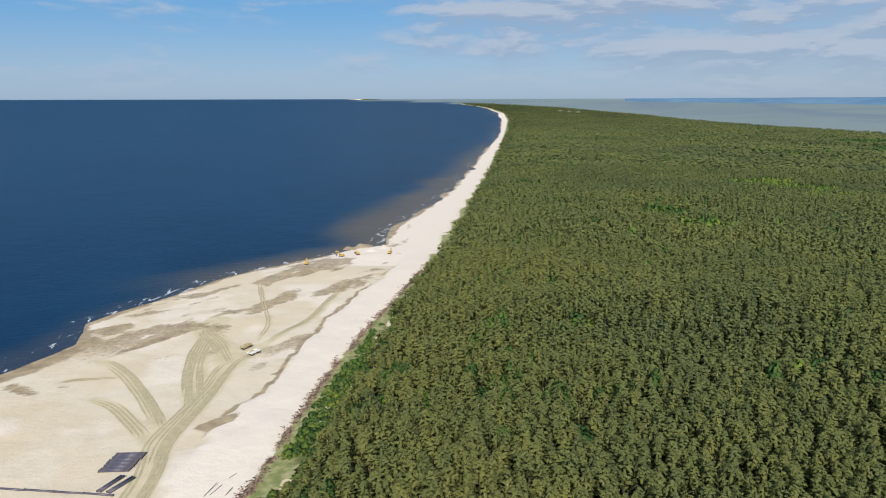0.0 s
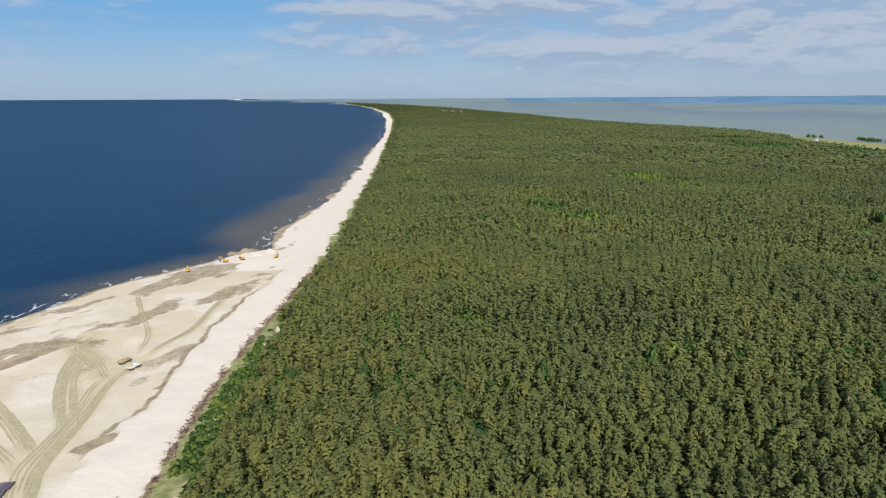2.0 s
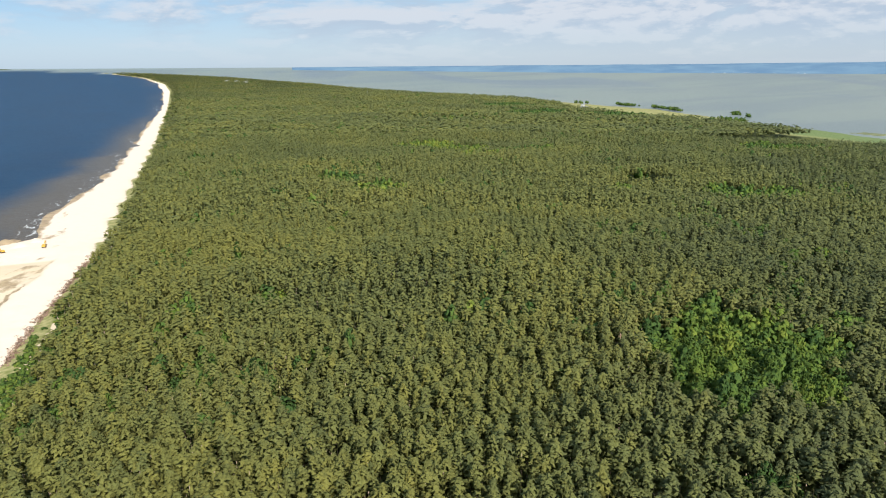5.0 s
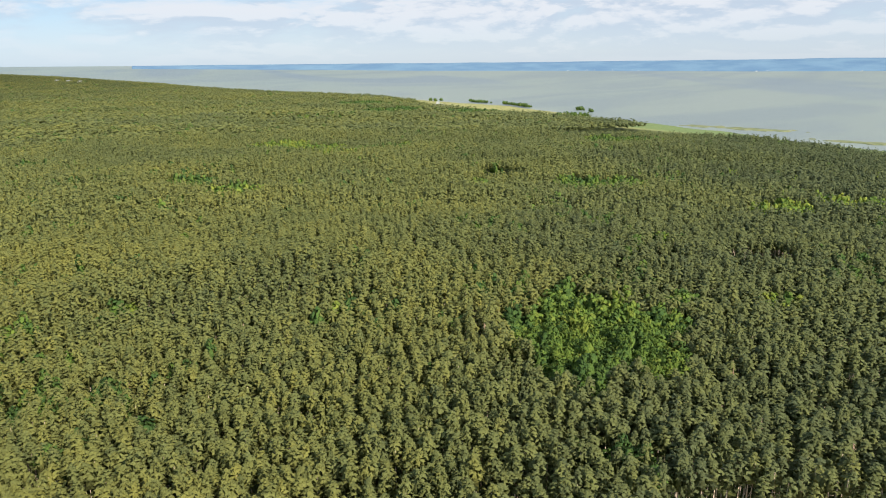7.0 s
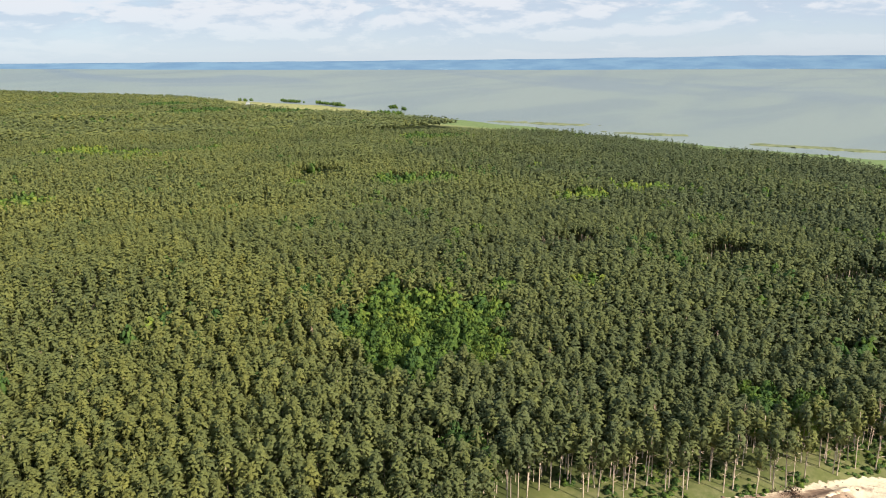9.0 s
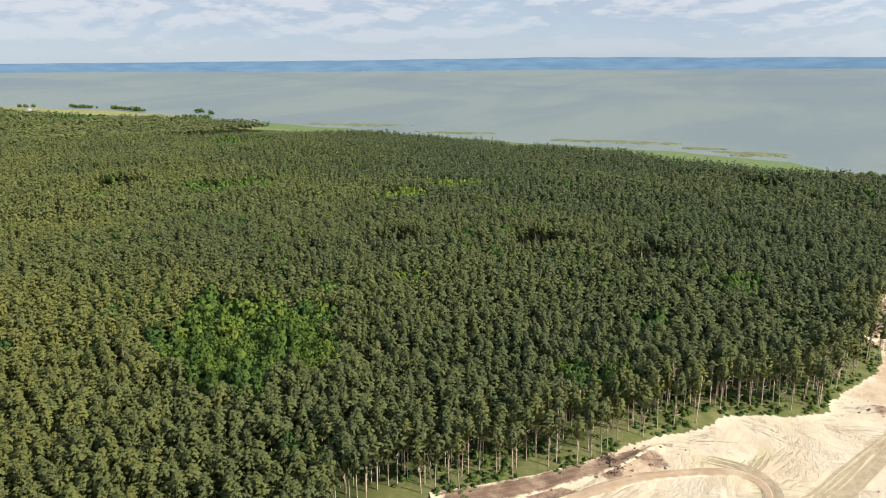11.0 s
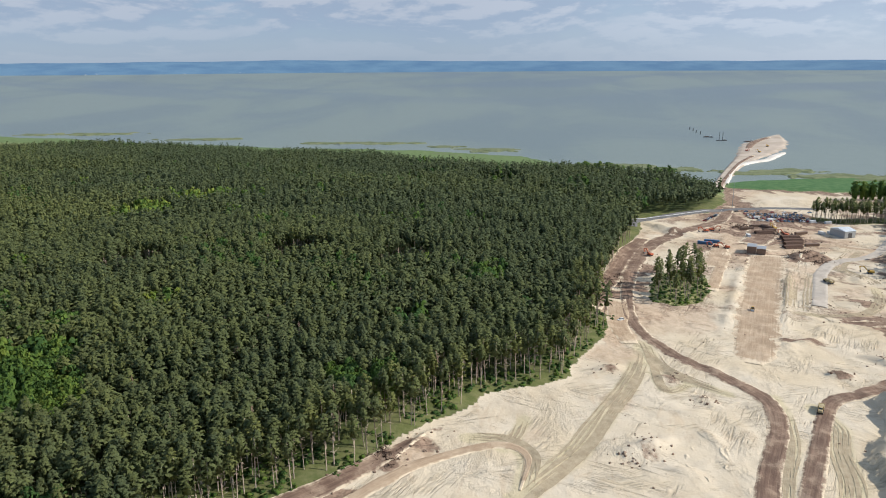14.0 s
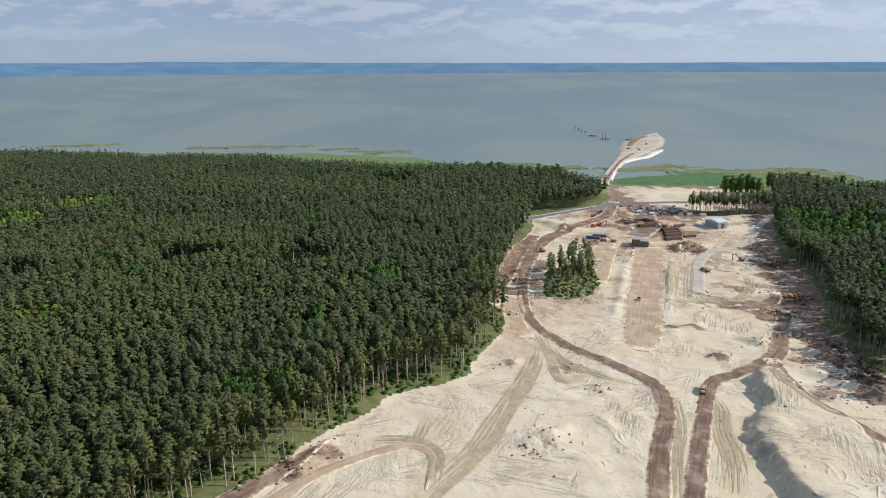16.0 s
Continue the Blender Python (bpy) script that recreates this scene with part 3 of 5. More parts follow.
    for cx, cy, r, k in DARK:
        dirt = np.maximum(dirt, works * k * step(r - np.hypot(x - cx, y - cy) + (spots - 0.5) * 2.4 * r, -1.5, 3))
    rim = step(16 + out + edge, 0, 6) * step(-out + 2, 0, 3)
    dirt = np.maximum(dirt, works * step(x, 300, 360) * step(20 - out + (spots - 0.5) * 50, 0, 6) * step(-y, 180, 240))
    grass = np.maximum(step(rough_field(x, y, 20, 3, 81), 0.3, 0.6), step(16 - dune, 0, 6)) * np.maximum(step(34 - dune, 0, 8), step(25 + out, 0, 10))
    grass = np.where(dune < 60, grass, grass * 0.35)
    grass = np.maximum(grass, rim * 0.35)
    field = step(inside(x, y, FIELD) + edge, -3, 3)
    stand = step(inside(x, y, STAND) + edge, -3, 3)
    copse = step(inside(x, y, COPSE) + edge, -2, 2)
    grass = np.maximum(np.maximum(np.maximum(grass, field), copse), step(x - along(y, WOOD), 0, 20))
    blown = beach * 0 + step(rough_field(x, y * 0.4, 9, 3, 83), 0.58, 0.63) * step(dune, 9, 13) * step(24 - dune, 0, 4) * step(y, 240, 260) * step(520 - y, 0, 20)
    sand = np.maximum(sand * (1 - field) * (1 - copse) * (1 - stand * 0.7), blown)
    GRID.extend([xs, ys, z])
    me = mesh_of("ground", np.stack([x, y, z], -1).reshape(-1, 3), grid_faces(len(ys), len(xs)), [M_GROUND], 4, None,
                 {"sand": sand, "pale": pale, "damp_dark": damp_dark, "dirt": dirt, "grass": grass, "pressed": pressed, "tan": tan, "worked": works * step(x, 60, 160), "meadow": np.maximum(field, 0.7 * step(x - along(y, WOOD), 10, 40) * step(1500 - y, 0, 150))}, True)
    tagged(new("ground", me), "pale dredged sand, dune grass and forest floor", "ground", kind="structure")


def make_water():
    rs = lines((5, 300, 60), (300, 900, 16), (900, 1500, 30), (1500, 4905, 120))
    az = np.linspace(0, 2 * math.pi, 361)
    r, a = np.meshgrid(rs, az)
    x, y = r * np.sin(a), r * np.cos(a)
    z = rise(x, y) - 0.85
    off = along(y, SEA) - x + (rough_field(x, y, 120, 4, 91) - 0.5) * 90
    silt = step(85 - off, 0, 75) * step(y, 520, 680) * (1 - step(y, 1300, 2600)) + step(30 - off, 0, 30) * 0.3
    lagoon = step(x - (along(y, SEA) + along(y, LAGOON)) / 2, -10, 10)
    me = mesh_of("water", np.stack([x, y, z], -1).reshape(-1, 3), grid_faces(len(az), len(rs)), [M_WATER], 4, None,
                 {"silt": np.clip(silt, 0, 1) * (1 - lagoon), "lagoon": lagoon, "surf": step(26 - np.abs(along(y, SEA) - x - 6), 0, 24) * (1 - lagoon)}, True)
    tagged(new("water", me), "dark blue sea and grey-green lagoon, lightly rippled", "water", kind="structure")


def make_hills():
    az = np.radians(np.linspace(14, 150, 300))
    rows = np.linspace(0, 1, 8)
    up = np.interp(np.degrees(az), [14, 20, 33, 46, 58, 68, 74, 91, 108, 124, 150], [0.0, 0.03, 0.06, 0.10, 0.15, 0.22, 0.30, 0.16, 0.09, 0.10, 0.1])
    near = np.interp(np.degrees(az), [14, 35, 60, 95, 150], [4620, 4330, 4180, 4230, 4330])
    verts = []
    for f in rows:
        r = near + (4830 - near) * f
        x, y = r * np.sin(az), r * np.cos(az)
        base = rise(x, y) - 2
        top = EYE + np.tan(np.radians(up)) * 4800 + (rough_field(x, y, 260, 4, 101) - 0.5) * 7 * (up > 0.05)
        verts.append(np.stack([x, y, base + (top - base) * step(f, 0.0, 1.0)], -1))
    me = mesh_of("far_hills", np.concatenate(verts), grid_faces(len(rows), len(az)), [M_HAZY_HILL], 4, smooth=True)
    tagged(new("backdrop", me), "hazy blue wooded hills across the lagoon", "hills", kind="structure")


make_ground()
make_water()
make_hills()


# ---- trees ----
def tuft(rng, at, way, length, width, flat=1.0):
    """A three-sided spray of needles or leaves, its tip along way."""
    way = way / np.linalg.norm(way)
    side = np.cross(way, rng.normal(size=3))
    side /= np.linalg.norm(side)
    third = np.cross(way, side)
    ring = [at + width * (math.cos(a) * side + math.sin(a) * third) * (1, 1, flat) for a in rng.uniform(0, 6.3) + np.array([0, 2.1, 4.2])]
    return np.array(ring + [at + way * length]), np.array([[0, 1, 3], [1, 2, 3], [2, 0, 3]])


def merged(parts):
    verts, faces, n = [], [], 0
    for v, f in parts:
        verts.append(v), faces.append(f + n)
        n += len(v)
    return np.concatenate(verts), np.concatenate(faces)


def spire(rng, sides, rings):
    """A jagged shell: rings of (height, radius), closed by a tip."""
    v, f = [], []
    for h, r in rings[:-1]:
        for k in range(sides):
            a, j = 6.283 * (k + rng.uniform(-0.25, 0.25)) / sides, rng.uniform(0.75, 1.2)
            v.append((r * j * math.cos(a), r * j * math.sin(a), h + rng.uniform(-0.5, 0.5)))
    for ring in range(len(rings) - 2):
        for k in range(sides):
            a, b = ring * sides + k, ring * sides + (k + 1) % sides
            f += [(a, b, b + sides), (a, b + sides, a + sides)]
    last = (len(rings) - 2) * sides
    v.append((rng.uniform(-0.3, 0.3), rng.uniform(-0.3, 0.3), rings[-1][0]))
    f += [(last + k, last + (k + 1) % sides, len(v) - 1) for k in range(sides)]
    return np.array(v), np.array(f)


def pad(rng, at, up, r, spokes, flat=0.3):
    """A shallow, ragged dome of needles or leaves, like a small parasol facing up."""
    up = up / np.linalg.norm(up)
    side = np.cross(up, rng.normal(size=3))
    side /= np.linalg.norm(side)
    third = np.cross(up, side)
    a = (np.arange(spokes) + rng.uniform(-0.25, 0.25, spokes)) * 6.283 / spokes
    ray = r * rng.uniform(0.78, 1.18, spokes) * (np.where(np.arange(spokes) % 2, 0.5, 1.15) if spokes > 5 else 1.0)
    ring = at + np.cos(a)[:, None] * ray[:, None] * side + np.sin(a)[:, None] * ray[:, None] * third - up * (r * flat * rng.uniform(0.3, 1.5, spokes))[:, None]
    k = np.arange(spokes)
    return np.vstack([at + up * r * flat, ring]), np.stack([np.zeros(spokes, int), k + 1, (k + 1) % spokes + 1], 1)


def pine_crown(rng, pads, spokes, size, foot=10.5, dome=1.9, wide=4.15):
    """A pine crown of level pads of needles in loose storeys round a dark core; 20 m tree."""
    foot, top, wide = foot + rng.uniform(-1, 1), 20.0 + rng.uniform(-1, 1), wide * rng.uniform(0.88, 1.12)
    parts = [spire(rng, 4, [(foot + 0.6, wide * 0.42), (top - 1.6, 0)])]
    bend = rng.normal(size=2) * 0.5
    for k in range(pads):
        u = ((k + rng.uniform(0.1, 0.9)) / pads) ** 0.8
        a = k * 2.4 + rng.uniform(-0.5, 0.5)
        r = wide * (1 - u ** dome) ** 0.6 * rng.uniform(0.45, 1.05) * (1 + 0.22 * math.sin(a * 2 + bend[0] * 6))
        out = np.array([math.cos(a), math.sin(a), 0.0])
        spot = out * r + (bend[0] * u, bend[1] * u, foot + 0.6 + (top - foot - 1.0) * u)
        up = np.array([0, 0, 1.0]) + out * 0.38 * (1.0 - 0.5 * u) + rng.normal(size=3) * 0.24
        parts.append(pad(rng, spot, up, size * rng.uniform(0.75, 1.25) * (1.1 - 0.35 * u), spokes))
    return merged(parts)


def leaf_crown(rng, lobes, pads, size, grain=0.5, foot=6.0, spokes=6):
    """A broad crown of rounded lobes, each covered with sprays of leaves; 16 m tree."""
    parts = [spire(rng, 5, [(foot - 1.5, 1.4), (8, 2.6), (12, 1.9), (13.5, 0)])]
    for k in range(lobes):
        u, a = (k + 0.5) / lobes, k * 2.4
        r = 3.5 * math.sqrt(max(0.05, 1 - u * u)) * rng.uniform(0.6, 1.15)
        mid = np.array([r * math.cos(a), r * math.sin(a), foot + (14.5 - foot) * u * rng.uniform(0.9, 1.08)])
        fat = size * rng.uniform(0.8, 1.25)
        for _ in range(pads):
            d = rng.normal(size=3)
            d[2] = abs(d[2]) * 0.9 + 0.15
            d /= np.linalg.norm(d)
            parts.append(pad(rng, mid + d * fat * 0.85, d + rng.normal(size=3) * 0.35, fat * grain * rng.uniform(0.8, 1.3), spokes, 0.35))
    return merged(parts)


def trunk_shape(rng, sides, top, thick):
    lean = rng.normal(size=2) * 0.35
    v = [(thick * f * math.cos(6.283 * k / sides) + lean[0] * q, thick * f * math.sin(6.283 * k / sides) + lean[1] * q, h)
         for h, f, q in ((-0.6, 1.0, 0), (top, 0.5, 1)) for k in range(sides)]
    f = []
    for k in range(sides):
        a, b = k, (k + 1) % sides
        f += [(a, b, b + sides), (a, b + sides, a + sides)]
    return np.array(v), np.array(f)


def rounded(v, f, middle, height, keep):
    """Faces turned outward, and normals that let a crown shade as one dome of many sprays."""
    out = v - (0, 0, middle)
    out = out * (1, 1, height)
    out /= np.linalg.norm(out, axis=1)[:, None] + 1e-6
    a, b, c = v[f[:, 0]], v[f[:, 1]], v[f[:, 2]]
    flat = np.cross(b - a, c - a)
    flat /= np.linalg.norm(flat, axis=1)[:, None] + 1e-9
    wrong = (flat * out[f[:, 0]]).sum(1) < 0
    f = np.where(wrong[:, None], f[:, ::-1], f)
    flat[wrong] *= -1
    n = out * (1 - keep)
    for k in range(3):
        np.add.at(n, f[:, k], flat * keep)
    return f, n / (np.linalg.norm(n, axis=1)[:, None] + 1e-6)


def with_trunk(crown, stem):
    v, f = crown
    f, n = rounded(v, f, v[:, 2].min() * 0.55 + v[:, 2].max() * 0.45, 0.8, 0.24)
    if stem:
        m = stem[0] * (1, 1, 0)
        n = np.concatenate([n, m / (np.linalg.norm(m, axis=1)[:, None] + 1e-6)])
    crown = (v, f)
    v, f = merged([crown, stem] if stem else [crown])
    which = np.zeros(len(f), int)
    if stem:
        which[len(crown[1]):] = 1
    return v, f, which, n


def planted(name, mats, kinds, spots, rng, label, category):
    """One mesh of many trees. spots: rows of x, y, height factor, width factor, tint."""
    verts, faces, which, tint, normals, n = [], [], [], [], [], 0
    pick = rng.integers(0, len(kinds), len(spots))
    turn = rng.uniform(0, 6.283, len(spots))
    for k, (v, f, w, up) in enumerate(kinds):
        s = spots[pick == k]
        if not len(s):
            continue
        c, d = np.cos(turn[pick == k])[:, None], np.sin(turn[pick == k])[:, None]
        x = (v[:, 0] * c - v[:, 1] * d) * s[:, 3:4] + s[:, 0:1]
        y = (v[:, 0] * d + v[:, 1] * c) * s[:, 3:4] + s[:, 1:2]
        z = v[:, 2] * s[:, 2:3] + (rise(s[:, 0], s[:, 1]) + land(s[:, 0], s[:, 1]))[:, None]
        verts.append(np.stack([x, y, z], -1).reshape(-1, 3))
        normals.append(np.stack([up[:, 0] * c - up[:, 1] * d, up[:, 0] * d + up[:, 1] * c, np.broadcast_to(up[:, 2], x.shape)], -1).reshape(-1, 3))
        faces.append((f[None] + (np.arange(len(s)) * len(v))[:, None, None] + n).reshape(-1, 3))
        which.append(np.tile(w, len(s)))
        tint.append(np.repeat(s[:, 4], len(v)))
        n += len(s) * len(v)
    me = mesh_of(name, np.concatenate(verts), np.concatenate(faces), mats, 3, np.concatenate(which), {"tint": np.concatenate(tint)}, normals=np.concatenate(normals))
    return tagged(new(name, me), label, category, kind="stuff")


def scatter(rng, x0, x1, y0, y1, gap):
    """Staggered planting with wide jitter."""
    xs, ys = np.arange(x0, x1, gap), np.arange(y0, y1, gap * 0.866)
    x, y = np.meshgrid(xs, ys)
    x = x + (np.arange(len(ys)) % 2)[:, None] * gap / 2
    p = np.stack([x.ravel(), y.ravel()], 1)
    return p + rng.uniform(-0.42, 0.42, p.shape) * gap


# clearings: x, y, radius; broadleaved groves: x, y, radius
CLEARINGS = [(584, 654, 28), (560, 634, 16), (466, 242, 17), (448, 254, 10), (404, 282, 9), (198, 214, 8), (205, 205, 7), (846, -14, 22), (498, 140, 18), (486, 57, 15), (492, 45, 9), (470, 70, 8),
             (548, 60, 8), (590, 10, 6)]
GROVES = [(248, 222, 34, 0.55), (278, 246, 26, 0.6), (286, 208, 24, 0.45), (256, 184, 22, 0.5), (225, 200, 24, 0.55), (238, 250, 14, 0.15), (294, 272, 12, 0.15), (250, 175, 14, 0.7), (374, 186, 12, 0.6), (286, 62, 12, 0.2),
          (294, 44, 10, 0.3), (357, 43, 9, 0.2), (443, 0, 12, 0.4), (372, -62, 10, 0.4), (505, 1130, 46, 0.75), (532, 1050, 46, 0.75), (518, 960, 34, 0.7), (595, 995, 18, 0.35), (640, 975, 30, 0.35), (258, 826, 28, 0.35),
          (275, 740, 34, 0.6), (499, 596, 16, 0.6), (600, 536, 34, 0.4), (650, 518, 28, 0.4), (631, 326, 26, 0.75), (700, 304, 24, 0.75), (720, 284, 18, 0.7), (80, 395, 11, 0.45), (31, 397, 7, 0.4), (134, 1130, 22, 0.3),
          (560, -392, 40, 0.35), (520, -350, 22, 0.4), (620, -380, 30, 0.4), (160, 560, 6, 0.4), (330, 215, 8, 0.5), (980, 800, 60, 0.3), (1100, 1690, 90, 0.25), (1240, 1560, 90, 0.25), (1385, 1535, 80, 0.2), (1190, 2000, 90, 0.25)]


def wooded(p):
    """Which spots carry forest."""
    x, y = p[:, 0], p[:, 1]
    dune, dl = x - along(y, DUNE), along(y, LAGOON) - x
    ok = (along(y, WOOD) - x > (rough_field(x, y, 60, 3, 111) - 0.5) * 30) & (dl > 20) & (inside(x, y, SITE) < np.where((np.hypot(x, y) < 470) & (y > -130), -19, -3)) & (inside(x, y, COPSE) < -2) & (inside(x, y, FIELD) < -3)
    ok &= dune > np.where(y < 470, 24, 9) + (rough_field(x, y, 25, 2, 121) - 0.5) * 14
    for cx, cy, r in CLEARINGS:
        ok &= np.hypot(x - cx, y - cy) > r * 1.25
    az, r = np.degrees(np.arctan2(x, y)), np.hypot(x, y)
    return ok & (r > 60) & (((az > -20) & (az < 131)) | (r < 175)) & (r < 4700)


def in_grove(p):
    """Which spots carry broadleaved trees, and how light they are."""
    d, light = np.full(len(p), -1e9), np.full(len(p), 0.3)
    wob = (rough_field(p[:, 0], p[:, 1], 14, 3, 131) - 0.5) * 16
    for cx, cy, r, tint in GROVES:
        near = r - np.hypot(p[:, 0] - cx, p[:, 1] - cy)
        light = np.where(near > np.maximum(d, -8), tint, light)
        d = np.maximum(d, near)
    return d + wob > 0, light


def make_forest():
    rng = np.random.default_rng(7)
    rich = [with_trunk(pine_crown(rng, 34, 7, 1.08, 10.5, 1.35, 3.6), trunk_shape(rng, 4, 16, 0.22)) for _ in range(14)]
    fair = [with_trunk(pine_crown(rng, 13, 6, 1.5, 10.5, 1.5, 3.75), trunk_shape(rng, 3, 14, 0.22)) for _ in range(12)]
    lean = [with_trunk(pine_crown(rng, 6, 4, 1.9), None) for _ in range(10)]
    mass = [with_trunk(pine_crown(rng, 4, 4, 2.7), None) for _ in range(8)]
    leafy = [with_trunk(leaf_crown(rng, 14, 9, 1.8, 0.38), trunk_shape(rng, 4, 8, 0.22)) for _ in range(8)]
    leafy_mid = [with_trunk(leaf_crown(rng, 9, 6, 2.0, 0.46, 6.0, 5), trunk_shape(rng, 3, 8, 0.22)) for _ in range(8)]
    leafy_far = [with_trunk(leaf_crown(rng, 5, 3, 1.9, 0.8, 6.0, 5), None) for _ in range(6)]
    near = scatter(rng, -160, 1000, -560, 1000, 5.5)
    far = scatter(rng, -160, 1720, -800, 1750, 6.6)
    dim = scatter(rng, -900, 1720, 1000, 4700, 13.0)
    rn, rf, rd = (np.hypot(p[:, 0], p[:, 1]) for p in (near, far, dim))
    seen = (np.degrees(np.arctan2(near[:, 0], near[:, 1])) > -30) & (np.degrees(np.arctan2(near[:, 0], near[:, 1])) < 130)
    bands = [("pine_wood", near[(rn > 175) & (rn < 350) & seen], rich, 1.0, leafy), ("pine_wood", near[(rn >= 350) & (rn < 640)], fair, 1.0, leafy_mid),
             ("pine_wood", far[((rf >= 640) & (rf < 1400)) | (rf <= 175)], lean, 0.95, leafy_far), ("far_pine_wood", dim[rd >= 1400], mass, 1.7, leafy_far)]
    for name, p, kinds, wide, broad in bands:
        p = p[wooded(p)]
        g, light = in_grove(p)
        lone = ~g & (rough_field(p[:, 0], p[:, 1], 45, 3, 145) > 0.63) & (rng.uniform(size=len(p)) < 0.25)
        g |= lone
        spots = np.zeros((len(p), 5))
        spots[:, :2] = p
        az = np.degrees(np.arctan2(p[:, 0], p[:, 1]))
        # sunlit brightness by bearing and far-off dulling painted into the tint
        lit_tone = 0.66 - 0.06 * step(az, 0, 22) - 0.42 * step(az, 26, 76) - 0.12 * step(az, 92, 108) - 0.14 * step(np.hypot(p[:, 0], p[:, 1]), 500, 1200) + (rough_field(p[:, 0], p[:, 1], 130, 4, 141) - 0.5) * 0.6
        spots[:, 2] = (0.98 + 0.28 * rough_field(p[:, 0], p[:, 1], 90, 3, 151)) * rng.uniform(0.84, 1.13, len(p))
        spots[:, 2] *= 1 - 0.72 * step(np.hypot(p[:, 0], p[:, 1]), 1500, 4200)
        spots[:, 2] *= 0.42 + 0.58 * step(p[:, 0] - along(p[:, 1], DUNE) + rng.normal(size=len(p)) * 4, 14, 52)
        spots[:, 3] = wide * rng.uniform(0.78, 1.3, len(p))
        spots[:, 4] = np.clip(lit_tone + rng.normal(size=len(p)) * 0.10, 0.02, 0.98)
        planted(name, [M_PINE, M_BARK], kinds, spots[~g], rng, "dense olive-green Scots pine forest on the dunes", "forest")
        if g.any():
            spots[:, 4] = np.clip(np.where(lone, 0.16, light - 0.13) + (rough_field(p[:, 0], p[:, 1], 11, 2, 147) - 0.5) * 0.8 + rng.normal(size=len(p)) * 0.16, 0, 1)
            spots[:, 2] *= rng.uniform(0.8, 1.25, len(p))
            planted("broadleaved_grove", [M_LEAF, M_BARK], broad, spots[g], rng, "bright green broadleaved trees among the pines", "grove")


make_forest()


# ---- roads and tracks ----
LAID, WAYS = [], []


def strip(name, points, width, mat, label, category, lift=0.12, ruts=0.12, ragged=0.18, gap=2.0, across=9, level=None):
    LAID.append(name)
    WAYS.append(points)
    lift += 0.008 * len(LAID)
    c = eased(points, gap)
    way = np.gradient(c, axis=0)
    way /= np.linalg.norm(way, axis=1)[:, None] + 1e-9
    left = np.stack([-way[:, 1], way[:, 0]], 1)
    w = np.interp(np.linspace(0, 1, len(c)), np.linspace(0, 1, len(width)), width) if isinstance(width, (list, tuple)) else np.full(len(c), width)
    verts = []
    for k in np.linspace(-0.5, 0.5, across):
        s = np.full(len(c), k)
        if abs(k) > 0.49:
            s = s * (1 + ragged * (rough_field(c[:, 0] * 3, c[:, 1] * 3 + k * 50, 20, 3, 161) - 0.5) * 2)
        q = c + left * (w * s)[:, None]
        z = rise(q[:, 0], q[:, 1]) + (land(q[:, 0], q[:, 1]) if level is None else level * (abs(k) < 0.49) - 1.6 * (abs(k) > 0.49))
        z += (lift if abs(k) < 0.49 else -0.1) + ruts * (rough_field(c[:, 0] * 0.2, np.full(len(c), k * 90.0), 6, 2, 171) - 0.5) * (abs(k) < 0.49)
        verts.append(np.stack([q[:, 0], q[:, 1], z], 1))
    ks = np.linspace(-0.5, 0.5, across)
    run = np.concatenate([[0], np.cumsum(np.linalg.norm(np.diff(c, axis=0), axis=1))])
    lanes = {"across": (ks[:, None] * w).ravel(), "metres": np.tile(run, across), "edge": np.maximum(np.abs(ks)[:, None] * 2, np.clip(1.2 - np.minimum(run, run[-1] - run) / 14, 0, 1.2)[None]).ravel()}
    me = mesh_of(name, np.concatenate(verts), grid_faces(across, len(c))[:, ::-1], [mat], 4, None, lanes, True)
    return tagged(new(name, me), label, category, kind="structure")


strip("road", [(200, -88), (218, -95), (249, -108), (281, -123), (307, -127), (328, -118), (354, -101), (380, -90), (410, -86), (455, -91), (525, -108), (595, -137), (660, -188), (697, -224), (771, -257)],
      [10, 10, 10, 9, 9, 11, 15, 18, 16, 14, 12], M_HAUL, "dark brown rutted haul road across the sand", "road", 0.25)
strip("road", [(190, -97), (217, -108), (256, -128), (296, -149), (310, -160), (318, -178), (335, -203), (362, -222), (398, -243), (418, -237), (417, -203)],
      [9, 9, 9, 8, 10, 13, 10, 9, 8], M_HAUL, "dark brown haul road with wheel ruts", "road", 0.25)
strip("road", [(332, -199), (305, -193), (280, -194), (257, -199), (244, -200), (215, -195)], [11, 9, 9, 9], M_HAUL, "brown site track along the spoil heaps", "road", 0.25)
strip("road", [(215, 52), (230, 40), (245, 25), (259, 3), (260, -10), (250, -16), (229, -12)], [6, 7, 6, 6, 6, 3, 1], M_BED, "brown curving site track", "road", 0.2)
strip("road", [(349, -136), (372, -145), (450, -175), (568, -223)], [10, 24, 26, 27, 27, 26, 27, 27, 27, 28, 28, 29, 29, 29], M_BED, "levelled tan canal bed between sand banks", "canal bed", 0.25, 0.05)
strip("road", [(660, -132), (694, -148), (741, -228), (762, -293), (758, -343)], [10, 10, 11, 10], M_ASPHALT, "grey asphalt road past the car park", "road", 0.3, 0.0, 0.02)


# ---- the causeway into the lagoon, reed beds ----
strip("causeway", [(880, -280), (909, -288), (1050, -348), (1150, -398), (1260, -455), (1380, -515), (1470, -560), (1545, -600)], [16, 16, 20, 34, 62, 84, 60, 6], M_GROUND_PALE,
      "pale sand causeway built out into the lagoon", "causeway", 0.0, 0.3, 0.35, 6.0, 11, 1.0)
